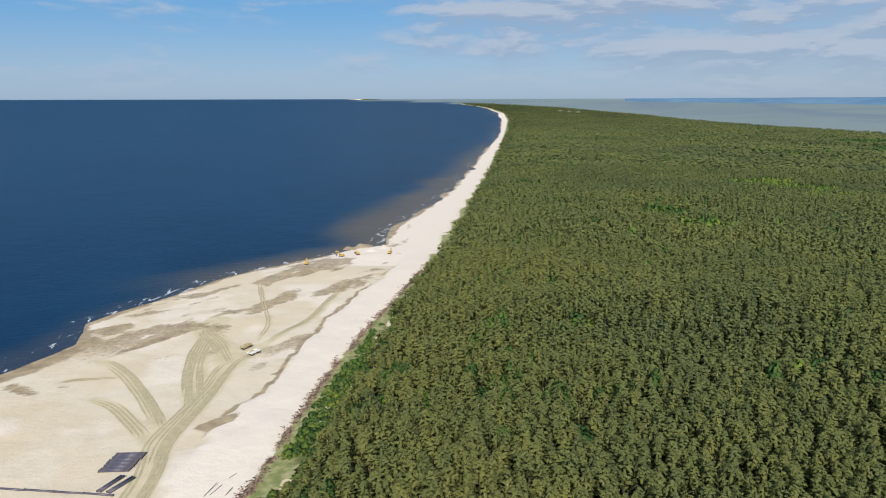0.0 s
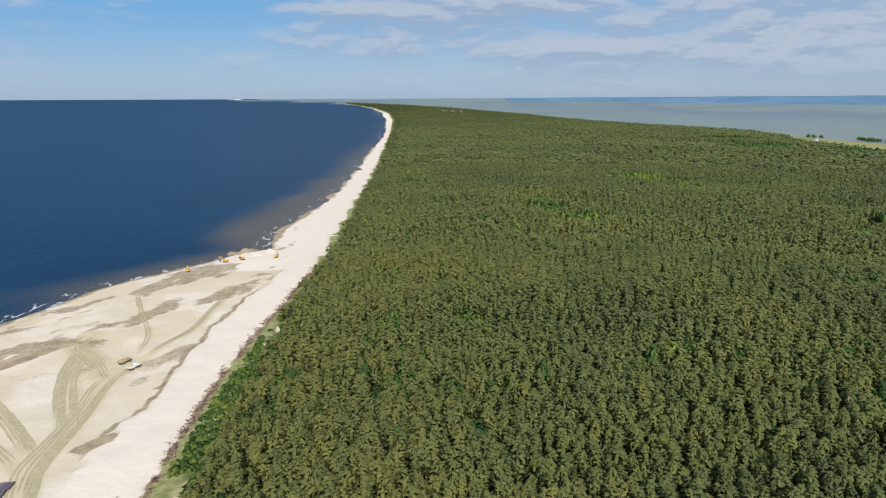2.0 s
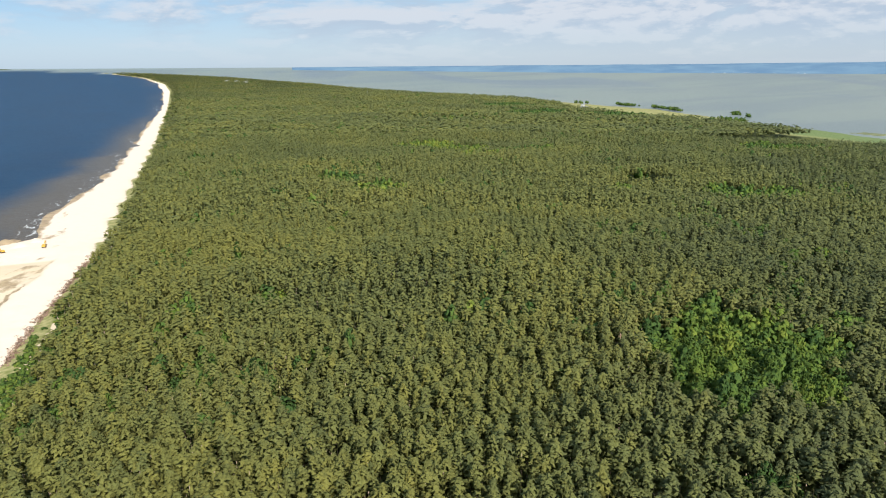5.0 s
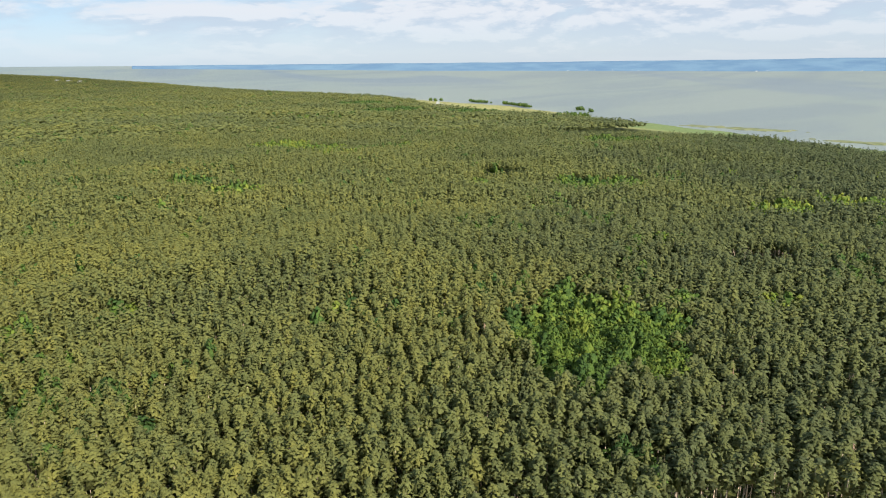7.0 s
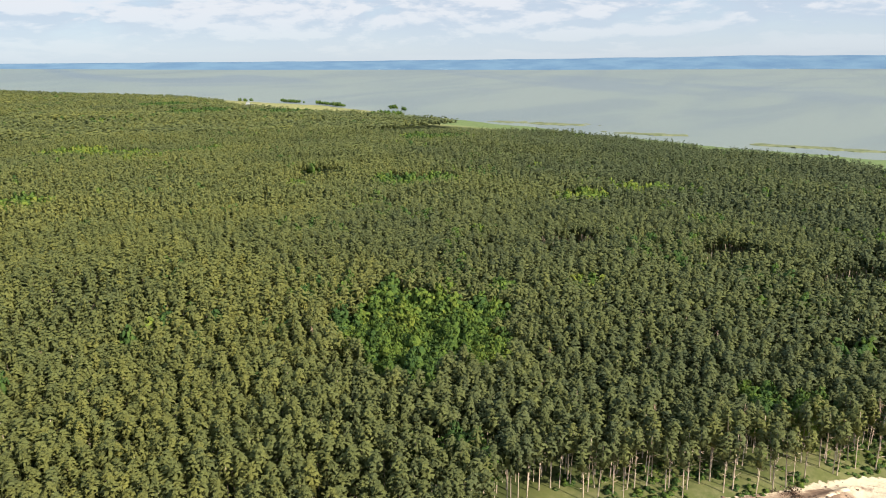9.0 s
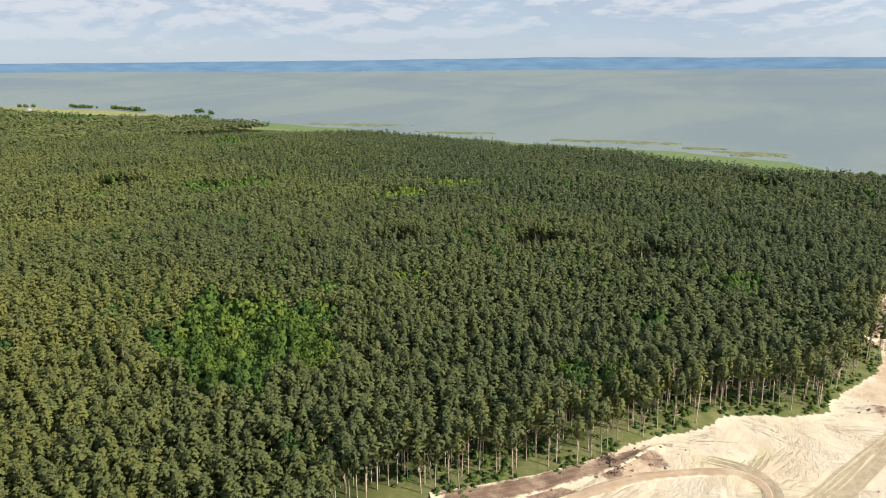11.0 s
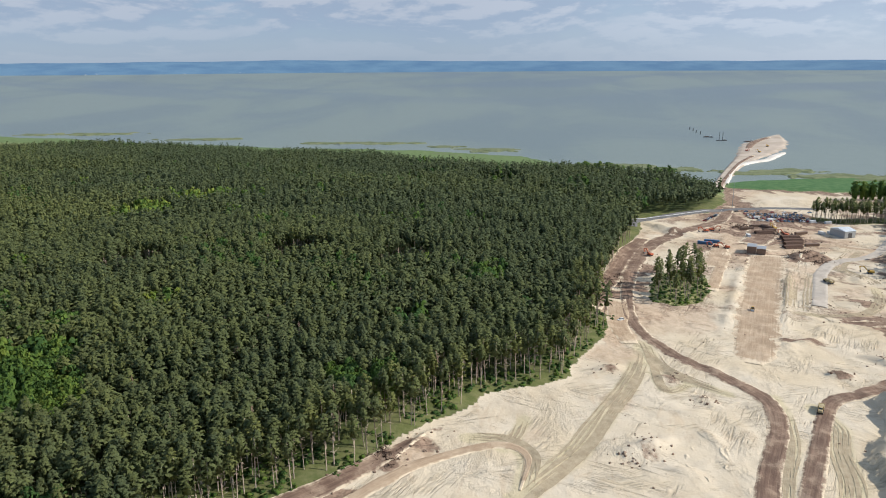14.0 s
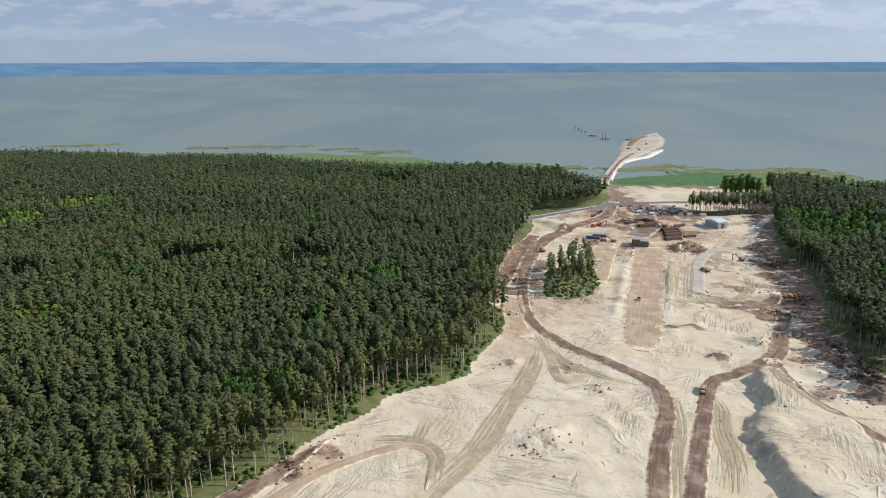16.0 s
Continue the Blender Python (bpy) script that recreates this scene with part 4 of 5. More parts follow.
strip("road", [(880, -282), (909, -290), (1037, -345), (1120, -384), (1200, -430)], [7, 7, 7, 8], M_HAUL, "brown road along the causeway", "road", 0.0, 0.0, 0.05, 6.0, 7, 1.4)


strip("bank", [(915, -298), (1001, -331), (1067, -360), (1108, -386), (1134, -412), (1155, -436), (1198, -462), (1245, -496)], [5, 6, 7, 9, 12, 12, 16, 8], M_FRESH,
      "fresh white sand along the causeway's edge", "bank", 0.0, 0.2, 0.4, 6.0, 7, 1.35)


def make_reeds(rng):
    """Low reed beds standing in shallow water along the lagoon."""
    beds = [(1443, 592, 95, 10, 97), (1385, 310, 80, 9, 95), (1382, 190, 58, 10, 96), (1279, 1, 62, 13, 78), (1252, 20, 24, 5, 80), (1086, -182, 84, 12, 76), (1092, -140, 34, 9, 70), (1045, -262, 60, 12, 84),
            (1060, -240, 50, 7, 80), (1025, -393, 92, 11, 97), (1042, -430, 40, 7, 99), (994, -465, 74, 14, 103), (964, -535, 84, 18, 106), (930, -600, 50, 17, 110), (1190, 60, 60, 10, 70),
            (1530, 900, 120, 14, 100), (1330, 90, 40, 6, 90)]
    for cx, cy, a, b, turn in beds:
        n, c, s = 60, math.cos(radians(turn)), math.sin(radians(turn))
        b *= 1.9
        u, v = np.meshgrid(np.linspace(-1.2, 1.2, n), np.linspace(-1.2, 1.2, 20))
        x, y = cx + u * a * c - v * b * s, cy + u * a * s + v * b * c
        h = step(1.0 - np.hypot(u, v) + (rough_field(x, y, 24, 4, 181) - 0.5) * 2.0, 0, 0.25) * (1.6 + rough_field(x, y, 5, 2, 191)) - 1.4
        me = mesh_of("reed_bed", np.stack([x, y, rise(x, y) + h], -1).reshape(-1, 3), grid_faces(20, n), [M_REED], 4)
        tagged(new("reed_bed", me), "green reed bed standing in the shallow lagoon", "reeds", "reed beds", kind="stuff")


make_reeds(np.random.default_rng(5))


# ---- helpers for things ----
def ground_at(x, y):
    return float(rise(x, y) + land(x, y)[0])


def part(name, bm, mat, parent=None, label="", smooth=False):
    me = bpy.data.meshes.new(name)
    bm.to_mesh(me)
    bm.free()
    me.materials.append(mat)
    if smooth:
        me.polygons.foreach_set("use_smooth", np.full(len(me.polygons), True))
    ob = new(name, me)
    ob.parent = parent
    return tagged(ob, label)


def thing(name, label, category, group=""):
    return tagged(new(name), label, category, group)


def blank():
    return bmesh.new()


def box(bm, x0, x1, y0, y1, z0, z1, bevel=0.05):
    r = bmesh.ops.create_cube(bm, size=1.0)
    for v in r["verts"]:
        v.co = Vector(((x0 + x1) / 2 + v.co.x * (x1 - x0), (y0 + y1) / 2 + v.co.y * (y1 - y0), (z0 + z1) / 2 + v.co.z * (z1 - z0)))
    if bevel:
        edges = list({e for v in r["verts"] for e in v.link_edges})
        bmesh.ops.bevel(bm, geom=edges, offset=bevel, segments=1, affect="EDGES")
    return bm


def profile(bm, outline, y0, y1, bevel=0.05):
    """A side outline of (x, z) points drawn out from y0 to y1."""
    low = [bm.verts.new((x, y0, z)) for x, z in outline]
    high = [bm.verts.new((x, y1, z)) for x, z in outline]
    n = len(outline)
    faces = [bm.faces.new(low), bm.faces.new(high[::-1])]
    faces += [bm.faces.new((low[k], high[k], high[(k + 1) % n], low[(k + 1) % n])) for k in range(n)]
    bmesh.ops.recalc_face_normals(bm, faces=faces)
    if bevel:
        bmesh.ops.bevel(bm, geom=list({e for f in faces for e in f.edges}), offset=bevel, segments=1, affect="EDGES")
    return bm


def drum(bm, a, b, radius, sides=12, radius2=None):
    """A round bar from a to b."""
    a, b = Vector(a), Vector(b)
    r = bmesh.ops.create_cone(bm, cap_ends=True, segments=sides, radius1=radius, radius2=radius if radius2 is None else radius2, depth=(b - a).length)
    bmesh.ops.transform(bm, matrix=Matrix.Translation((a + b) / 2) @ (b - a).to_track_quat("Z", "Y").to_matrix().to_4x4(), verts=r["verts"])
    return bm


def tube(bm, a, b, radius, wall=0.05, sides=14):
    """An open pipe from a to b."""
    a, b = Vector(a), Vector(b)
    turn = (b - a).to_track_quat("Z", "Y").to_matrix()
    rings = []
    for end, r in ((a, radius), (b, radius), (b, radius - wall), (a, radius - wall)):
        rings.append([bm.verts.new(end + turn @ Vector((r * math.cos(6.2832 * k / sides), r * math.sin(6.2832 * k / sides), 0))) for k in range(sides)])
    for p, q in zip(rings, rings[1:] + rings[:1]):
        for k in range(sides):
            bm.faces.new((p[k], p[(k + 1) % sides], q[(k + 1) % sides], q[k]))
    return bm


def stand(ob, x, y, turn=0, lift=0.0):
    ob.matrix_basis = pose(x, y, ground_at(x, y) + lift, 0, 0, turn)
    return ob


def repeat(ob, x, y, turn=0, lift=0.0):
    return copy_thing(ob, pose(x, y, ground_at(x, y) + lift, 0, 0, turn))


M_YELLOW = plain("machine_yellow", (0.55, 0.33, 0.04))
M_ORANGE = plain("machine_orange", (0.55, 0.13, 0.05))
M_WHITE = plain("white_paint", (0.75, 0.75, 0.73), 0.45)
M_DARK = plain("dark_steel", (0.06, 0.06, 0.065), 0.5)
M_RUBBER = plain("rubber", (0.025, 0.025, 0.027), 0.85)
M_GLASS = plain("tinted_glass", (0.03, 0.04, 0.05), 0.12, 0.6, wear=0.05)
M_PIPE = plain("violet_grey_pipe", (0.075, 0.07, 0.10), 0.45, 0.5, size=0.6)
M_STEEL = plain("galvanised_steel", (0.42, 0.44, 0.46), 0.45, 0.5, 0.5)
M_BLUE = plain("blue_paint", (0.06, 0.16, 0.30), 0.5)
M_BROWN = plain("brown_sheeting", (0.20, 0.13, 0.09), 0.7)
M_WOOD = plain("cut_logs", (0.13, 0.08, 0.06), 0.9, 0.2, size=3.0)
M_SCREEN = plain("pale_cladding", (0.62, 0.68, 0.72), 0.4)
M_TWIG = soil("brushwood", (0.22, 0.15, 0.115), (0.40, 0.29, 0.23), 0.5, 0.95, 0.1)


# ---- machines and vehicles ----
def wheels(parent, xs, half, radius, width):
    for x in xs:
        for y in (-half, half):
            tyre = part("wheel", drum(blank(), (x, y - width / 2, radius), (x, y + width / 2, radius), radius, 14), M_RUBBER, parent, "black rubber tyre")
            part("rim", drum(blank(), (x, y - width / 2 - 0.02, radius), (x, y + width / 2 + 0.02, radius), radius * 0.5, 10), M_STEEL, tyre)


def make_dumper(paint, label):
    d = thing("dump_truck", label, "dump truck")
    part("chassis", box(box(blank(), -4.8, 4.6, -0.7, 0.7, 0.9, 1.3), 1.8, 5.0, -1.2, 1.2, 0.9, 1.5), M_DARK, d)
    part("engine_hood", profile(blank(), [(2.6, 1.3), (5.2, 1.3), (5.2, 2.2), (4.9, 2.5), (2.6, 2.6)], -1.1, 1.1, 0.08), paint, d)
    cab = part("cab", profile(blank(), [(1.4, 1.4), (3.4, 1.4), (3.5, 2.4), (3.1, 3.4), (1.5, 3.4)], -1.0, 1.0, 0.08), paint, d)
    part("windscreen", profile(blank(), [(3.46, 2.5), (3.54, 2.5), (3.2, 3.25), (3.12, 3.25)], -0.9, 0.9, 0.0), M_GLASS, cab)
    bed = blank()
    profile(bed, [(-5.2, 2.3), (-4.4, 1.5), (0.6, 1.4), (1.2, 2.0), (1.2, 3.3), (0.9, 3.3), (0.7, 2.1), (0.3, 1.7), (-4.2, 1.8), (-5.0, 2.5)], -1.5, 1.5, 0.04)
    for y in (-1.55, 1.4):
        profile(bed, [(-5.2, 2.3), (-4.4, 1.5), (0.6, 1.4), (1.2, 2.0), (1.2, 3.1), (-4.8, 2.9)], y, y + 0.15, 0.0)
    part("tipper_body", bed, paint, d)
    part("load", profile(blank(), [(-4.4, 1.85), (0.6, 1.85), (0.4, 2.7), (-1.8, 3.2), (-4.0, 2.5)], -1.35, 1.35, 0.3), M_TRACK, d, "heaped sand load")
    wheels(d, (3.6, -1.4, -3.2), 1.15, 0.85, 0.7)
    return d


def make_excavator(paint, label):
    e = thing("excavator", label, "excavator")
    for y in (-1.5, 0.9):
        t = part("track", profile(blank(), [(-2.2, 0.3), (-1.8, 0.0), (1.8, 0.0), (2.2, 0.3), (2.2, 0.7), (1.8, 0.95), (-1.8, 0.95), (-2.2, 0.7)], y, y + 0.6, 0.05), M_DARK, e, "steel crawler track")
        for x in (-1.7, 0, 1.7):
            part("roller", drum(blank(), (x, y - 0.05, 0.48), (x, y + 0.65, 0.48), 0.35, 10), M_STEEL, t)
    part("undercarriage", box(blank(), -1.2, 1.2, -0.9, 0.9, 0.5, 1.15), M_DARK, e)
    part("engine_house", profile(blank(), [(-2.9, 1.2), (1.4, 1.2), (1.4, 1.7), (0.2, 2.4), (-2.6, 2.4), (-2.9, 2.0)], -1.4, 1.4, 0.1), paint, e)
    cab = part("cab", profile(blank(), [(0.2, 1.3), (1.7, 1.3), (1.8, 2.0), (1.3, 3.1), (0.2, 3.1)], 0.4, 1.4, 0.06), paint, e)
    part("window", profile(blank(), [(0.4, 2.0), (1.7, 2.0), (1.3, 2.95), (0.4, 2.95)], 0.37, 1.43, 0.0), M_GLASS, cab)
    boom = part("boom", profile(blank(), [(1.0, 1.5), (1.4, 1.3), (4.6, 4.6), (7.2, 4.3), (7.3, 4.7), (4.6, 5.3), (4.0, 5.1)], -0.35, 0.2, 0.04), paint, e)
    part("stick", profile(blank(), [(6.8, 4.9), (7.4, 4.7), (6.6, 1.6), (6.2, 1.6)], -0.28, 0.13, 0.03), paint, boom)
    part("bucket", profile(blank(), [(6.1, 1.8), (6.8, 1.6), (6.9, 0.9), (6.2, 0.4), (5.5, 0.6), (5.7, 1.0)], -0.75, 0.6, 0.05), M_DARK, boom, "worn steel bucket")
    return e


def make_car(paint, label):
    c = thing("car", label, "car", "cars parked by the road")
    part("body", profile(blank(), [(-2.1, 0.3), (2.1, 0.3), (2.15, 0.7), (1.2, 0.9), (-2.0, 0.95), (-2.15, 0.7)], -0.87, 0.87, 0.08), paint, c)
    cabin = part("cabin", profile(blank(), [(-1.9, 0.9), (1.1, 0.9), (0.4, 1.42), (-1.5, 1.45)], -0.78, 0.78, 0.06), M_GLASS, c, "tinted windows")
    part("roof", box(blank(), -1.45, 0.35, -0.7, 0.7, 1.44, 1.5, 0.02), paint, cabin)
    wheels(c, (-1.3, 1.3), 0.78, 0.32, 0.22)
    return c


def make_roller(paint, label):
    r = thing("road_roller", label, "road roller")
    part("drum", drum(blank(), (1.9, -1.05, 0.75), (1.9, 1.05, 0.75), 0.75, 18), M_STEEL, r, "smooth steel drum")
    part("yoke", box(box(box(blank(), 1.0, 2.4, -1.25, -1.1, 0.6, 0.9), 1.0, 2.4, 1.1, 1.25, 0.6, 0.9), 0.7, 1.1, -1.25, 1.25, 0.6, 1.0), paint, r)
    part("engine_hood", profile(blank(), [(-2.7, 0.8), (-0.6, 0.8), (-0.6, 1.8), (-2.5, 1.6)], -0.9, 0.9, 0.1), paint, r)
    cab = part("cab", profile(blank(), [(-0.6, 0.8), (0.7, 0.8), (0.6, 2.8), (-0.5, 2.8)], -0.8, 0.8, 0.06), paint, r)
    part("window", box(blank(), -0.45, 0.7, -0.83, 0.83, 1.7, 2.6, 0), M_GLASS, cab)
    wheels(r, (-1.5,), 0.9, 0.75, 0.5)
    return r


M_SANDY = plain("dusty_yellow", (0.46, 0.36, 0.18), wear=0.5)
dumper = stand(make_dumper(M_SANDY, "sandy yellow articulated dump truck on the sand track"), -122, 416, 58)
white_dumper = stand(make_dumper(M_WHITE, "white-cabbed articulated dump truck on the sand track"), -114.5, 406, 55)
for truck in (dumper, white_dumper):
    truck.scale = (0.84, 0.84, 0.84)
tagged(dumper, group="dump trucks"), tagged(white_dumper, group="dump trucks")
repeat(dumper, 298, -147.5, 152)
repeat(dumper, 491, -236, 20)
digger = stand(make_excavator(M_YELLOW, "yellow crawler excavator working on the sand"), -128, 643, 100)
tagged(digger, group="excavators")
for x, y, a in ((-100, 676, 150), (-85, 682, 120), (-54, 687, 80), (519, -278, 60), (420, -262, 200), (1245, -455, 30), (1330, -500, 140), (660, -262, 10)):
    repeat(digger, x, y, a, (4.4 if x > 1000 else 0.0))
red_digger = stand(make_excavator(M_ORANGE, "orange-red crawler excavator beside the haul road"), 560, -128, 30)
tagged(red_digger, group="excavators")
for x, y, a in ((646, -196, 100), (650, -203, 260), (590, -188, 90), (586, -196, 80), (634, -262, 40), (1262, -440, 200)):
    repeat(red_digger, x, y, a, (4.4 if x > 1000 else 0.0))
roller = stand(make_roller(M_YELLOW, "yellow road roller on the levelled bed"), 429, -163, 160)
tagged(roller, group="road rollers")
van = make_car(M_WHITE, "white pickup parked on the sand")
tagged(stand(van, 409, -79, 120), group="cars parked by the road")
rng = np.random.default_rng(23)
paints = [(M_WHITE, "white parked car"), (plain("silver_paint", (0.45, 0.46, 0.48), 0.3, 0.5, 0.4), "silver car parked on trampled sand"), (plain("black_paint", (0.03, 0.03, 0.035), 0.3), "black car parked on trampled sand"),
          (plain("red_paint", (0.35, 0.04, 0.04), 0.35), "dark red car parked on trampled sand"), (M_BLUE, "blue car parked on trampled sand")]
models = [make_car(m, "white car parked on trampled sand" if k == 0 else label) for k, (m, label) in enumerate(paints)]
used = set()
for row in range(5):
    for k in range(17):
        if rng.uniform() < 0.2:
            continue
        f = k / 16
        x, y = 728 - row * 8.0 - f * 5 + rng.uniform(-0.8, 0.8), -258 - f * 54 + rng.uniform(-0.3, 0.3)
        kind = int(rng.integers(0, 5))
        turn = rng.normal() * 4 + (0 if rng.uniform() < 0.5 else 180)
        if kind in used:
            repeat(models[kind], x, y, turn)
        else:
            stand(models[kind], x, y, turn)
            used.add(kind)
for k in range(9):
    repeat(models[k % 5], 722 - k * 3.4, -228 + k * 3.0 * 0.8 + rng.uniform(-0.5, 0.5), 70 + rng.normal() * 10)
for k in range(8):
    repeat(models[(k * 2) % 5], 742 - k * 1.0, -240 - k * 12.0 + rng.uniform(-3, 3), 100)


# ---- buildings, stores and stacks ----
def make_container(paint, label, length=6.1):
    c = thing("shipping_container", label, "container", "site containers")
    body = box(blank(), -length / 2, length / 2, -1.22, 1.22, 0.12, 2.6, 0.03)
    for k in range(int(length / 0.45)):
        x = -length / 2 + 0.3 + k * 0.45
        for y in (-1.25, 1.25):
            box(body, x, x + 0.2, y - 0.03, y + 0.03, 0.25, 2.45, 0)
    part("body", body, paint, c)
    for y in (-0.6, 0.6):
        door = part("door", box(blank(), length / 2, length / 2 + 0.05, y - 0.57, y + 0.57, 0.25, 2.5, 0.01), paint, c)
        part("lock_rod", drum(blank(), (length / 2 + 0.08, y, 0.3), (length / 2 + 0.08, y, 2.4), 0.03, 6), M_STEEL, door)
    return c


def make_hall():
    h = thing("storage_hall", "grey steel hall with a pale glossy roof by the wood", "hall")
    part("wall", box(blank(), -8, 8, -6, 6, 0, 6.0, 0.05), M_STEEL, h)
    roof = part("roof", profile(blank(), [(-8.4, 6.0), (8.4, 6.0), (8.4, 6.2), (0, 8.0), (-8.4, 6.2)], -6.4, 6.4, 0.02), M_SCREEN, h, "pale sheet roof")
    for y in (-4, 0, 4):
        part("rooflight", profile(blank(), [(-6, 6.72), (-2, 7.6), (-2, 7.72), (-6, 6.84)], y - 0.8, y + 0.8, 0), M_WHITE, roof)
    part("door", box(blank(), -8.08, -7.98, -2.2, 2.2, 0, 4.4, 0.02), M_DARK, h, "dark roller door")
    return h


def make_brown_store():
    b = thing("site_store", "brown flat-roofed store of stacked units", "building")
    for k, (x, y, z) in enumerate(((0, -3.6, 6.2), (0, 3.6, 5.0))):
        unit = part("unit", box(blank(), -5.5, 5.5, y - 3.4, y + 3.4, 0, z, 0.08), M_BROWN, b)
        part("roof", box(blank(), -5.7, 5.7, y - 3.5, y + 3.5, z, z + 0.25, 0.03), M_STEEL, unit, "dusty sheet roof")
        part("door", box(blank(), -5.6, -5.5, y - 1.0, y + 1.0, 0, 2.6, 0.02), M_DARK, unit)
    return b


stand(make_hall(), 634, -311, 22)
stand(make_brown_store(), 574, -216, 158)
box_blue = stand(make_container(M_BLUE, "blue steel container on brown site ground", 12.2), 601, -183, 70)
repeat(box_blue, 606, -190, 72)
box_white = stand(make_container(M_WHITE, "white steel site office container"), 641, -304, 20)
for x, y, a in ((690, -309, 105), (686, -322, 100), (640, -296, 20), (706, -262, 105), (697, -272, 110), (628, -228, 0)):
    repeat(box_white, x, y, a)
box_brown = stand(make_container(M_BROWN, "rust-brown steel container on site ground", 12.2), 598, -270, 100)
for x, y, a in ((650, -254, 100), (656, -236, 95), (668, -250, 100), (640, -278, 110)):
    repeat(box_brown, x, y, a)


def make_log_stack(rows, count, length):
    s = thing("log_stack", "stack of felled pine logs on trampled ground", "log stack", "log stacks")
    for r in range(rows):
        for k in range(count - r):
            y = (k - (count - r) / 2) * 0.62
            part("log", drum(blank(), (-length / 2 + rng.uniform(-0.4, 0.4), y, 0.3 + r * 0.53), (length / 2 + rng.uniform(-0.4, 0.4), y, 0.3 + r * 0.53), rng.uniform(0.24, 0.31), 8), M_WOOD, s)
    return s


logs = stand(make_log_stack(5, 11, 16), 592, -252, 105)
for x, y, a in ((602, -256, 105), (613, -260, 100), (623, -262, 100), (640, -246, 95), (660, -256, 12)):
    repeat(logs, x, y, a)

first = None
for k in range(14):
    p = (-136 + 0.08 * k, 267 + k * 1.15)
    if first is None:
        first = thing("dredge_pipe", "dark violet-grey steel dredging pipe on the sand", "pipe", "dredge pipes")
        part("barrel", tube(blank(), (-6.2, 0, 0.45), (6.2, 0, 0.45), 0.45), M_PIPE, first, smooth=True)
        for x in (-6.15, 6.15):
            part("flange", tube(blank(), (x - 0.08, 0, 0.45), (x + 0.08, 0, 0.45), 0.52, 0.1), M_PIPE, first)
        stand(first, *p, 3)
    else:
        repeat(first, p[0] + rng.uniform(-0.4, 0.4), p[1], 3 + rng.normal() * 0.6)
for x, y, a in ((-133.2, 257, 70), (-131.9, 256.8, 70), (-128.8, 256.5, 66), (-127.6, 256.0, 66)):
    repeat(first, x, y, a)
for k in range(8):
    repeat(first, -134 - k * 12.4, 249.5 + k * 1.5, -7, -0.15)


# ---- barges and piles ----
def make_barge(x, y, turn, masts):
    b = thing("work_barge", "dark flat work barge moored in the lagoon", "barge", "work barges")
    part("hull", profile(blank(), [(-13, 0.2), (-11, -1.2), (11, -1.2), (14, 0.4), (14, 1.6), (-13, 1.6)], -4.5, 4.5, 0.1), M_DARK, b)
    house = part("deckhouse", box(blank(), -10, -5, -2.5, 2.5, 1.6, 4.6, 0.08), M_WHITE, b)
    part("window", box(blank(), -9.5, -4.95, -2.53, 2.53, 3.2, 4.0, 0), M_GLASS, house)
    for k in range(masts):
        part("spud", drum(blank(), (-2 + k * 9, 0, 0.5), (-2 + k * 9, 0, 24), 0.6, 8), M_DARK, b, "tall dark spud pile")
    if not masts:
        part("cargo", box(blank(), -2, 10, -2.5, 2.5, 1.6, 3.0, 0.2), M_BROWN, b)
    b.matrix_basis = pose(x, y, float(rise(x, y)) - 0.85, 0, 0, turn) @ Matrix.Scale(0.72, 4)


make_barge(1512, -447, 80, 0)
make_barge(1449, -455, 95, 2)
make_barge(1425, -500, 100, 0)
for k, (x, y) in enumerate(((1670, -451), (1638, -450), (1595, -445), (1569, -447))):
    p = part("mooring_pile", drum(blank(), (0, 0, -3), (0, 0, 6.5), 0.8, 8), M_DARK)
    p.matrix_basis = pose(x, y, float(rise(x, y)) - 0.85)
    tagged(p, "dark steel mooring pile standing in the lagoon", "pile", "mooring piles")


# ---- road barrier and poles ----
def make_barrier():
    line = eased([(662, -126), (692, -141), (718, -186), (738, -226)], 8.0)
    fence = thing("road_barrier", "pale concrete barrier along the asphalt road", "barrier")
    for a, b in zip(line, line[1:]):
        za, zb = ground_at(*a), ground_at(*b)
        bm = blank()
        drum(bm, (a[0], a[1], za + 0.7), (b[0] - (b[0] - a[0]) * 0.03, b[1] - (b[1] - a[1]) * 0.03, zb + 0.7), 0.3, 4)
        part("panel", bm, M_STEEL, fence)


make_barrier()
for x, y, tip in ((-93, 249, (2.5, 8, 1.2)), (-91, 250, (2.6, 6.5, 0.5)), (-85, 250, (1.5, 4.5, 0.8)), (-87, 262, (2, 3, 0.3))):
    p = part("pole", drum(blank(), (0, 0, 0.05), tip, 0.12, 6), M_DARK)
    stand(p, x, y)
    tagged(p, "dark pole lying on the beach sand", "pole", "poles on the beach")
mast = part("lattice_mast", drum(blank(), (0, 0, -0.5), (0, 0, 26), 0.35, 6, 0.15), M_STEEL)
tagged(stand(mast, 766, -258), "slim grey mast beside the road", "mast")


# ---- single trees: along the cut edge of the wood, in the copse, by the field ----
def tree_meshes(kind, v, f, w, up, mats):
    """Trunk and crown of one tree as meshes."""
    out = []
    for slot, name in ((1, "trunk"), (0, "crown")):
        keep = f[w == slot]
        ids, back = np.unique(keep, return_inverse=True)
        me = mesh_of(name, v[ids], back.reshape(-1, 3), [mats[slot]], 3, None, {"tint": np.full(len(ids), rng.uniform(0.2, 0.75))}, normals=up[ids])
        out.append((name, me))
    return out


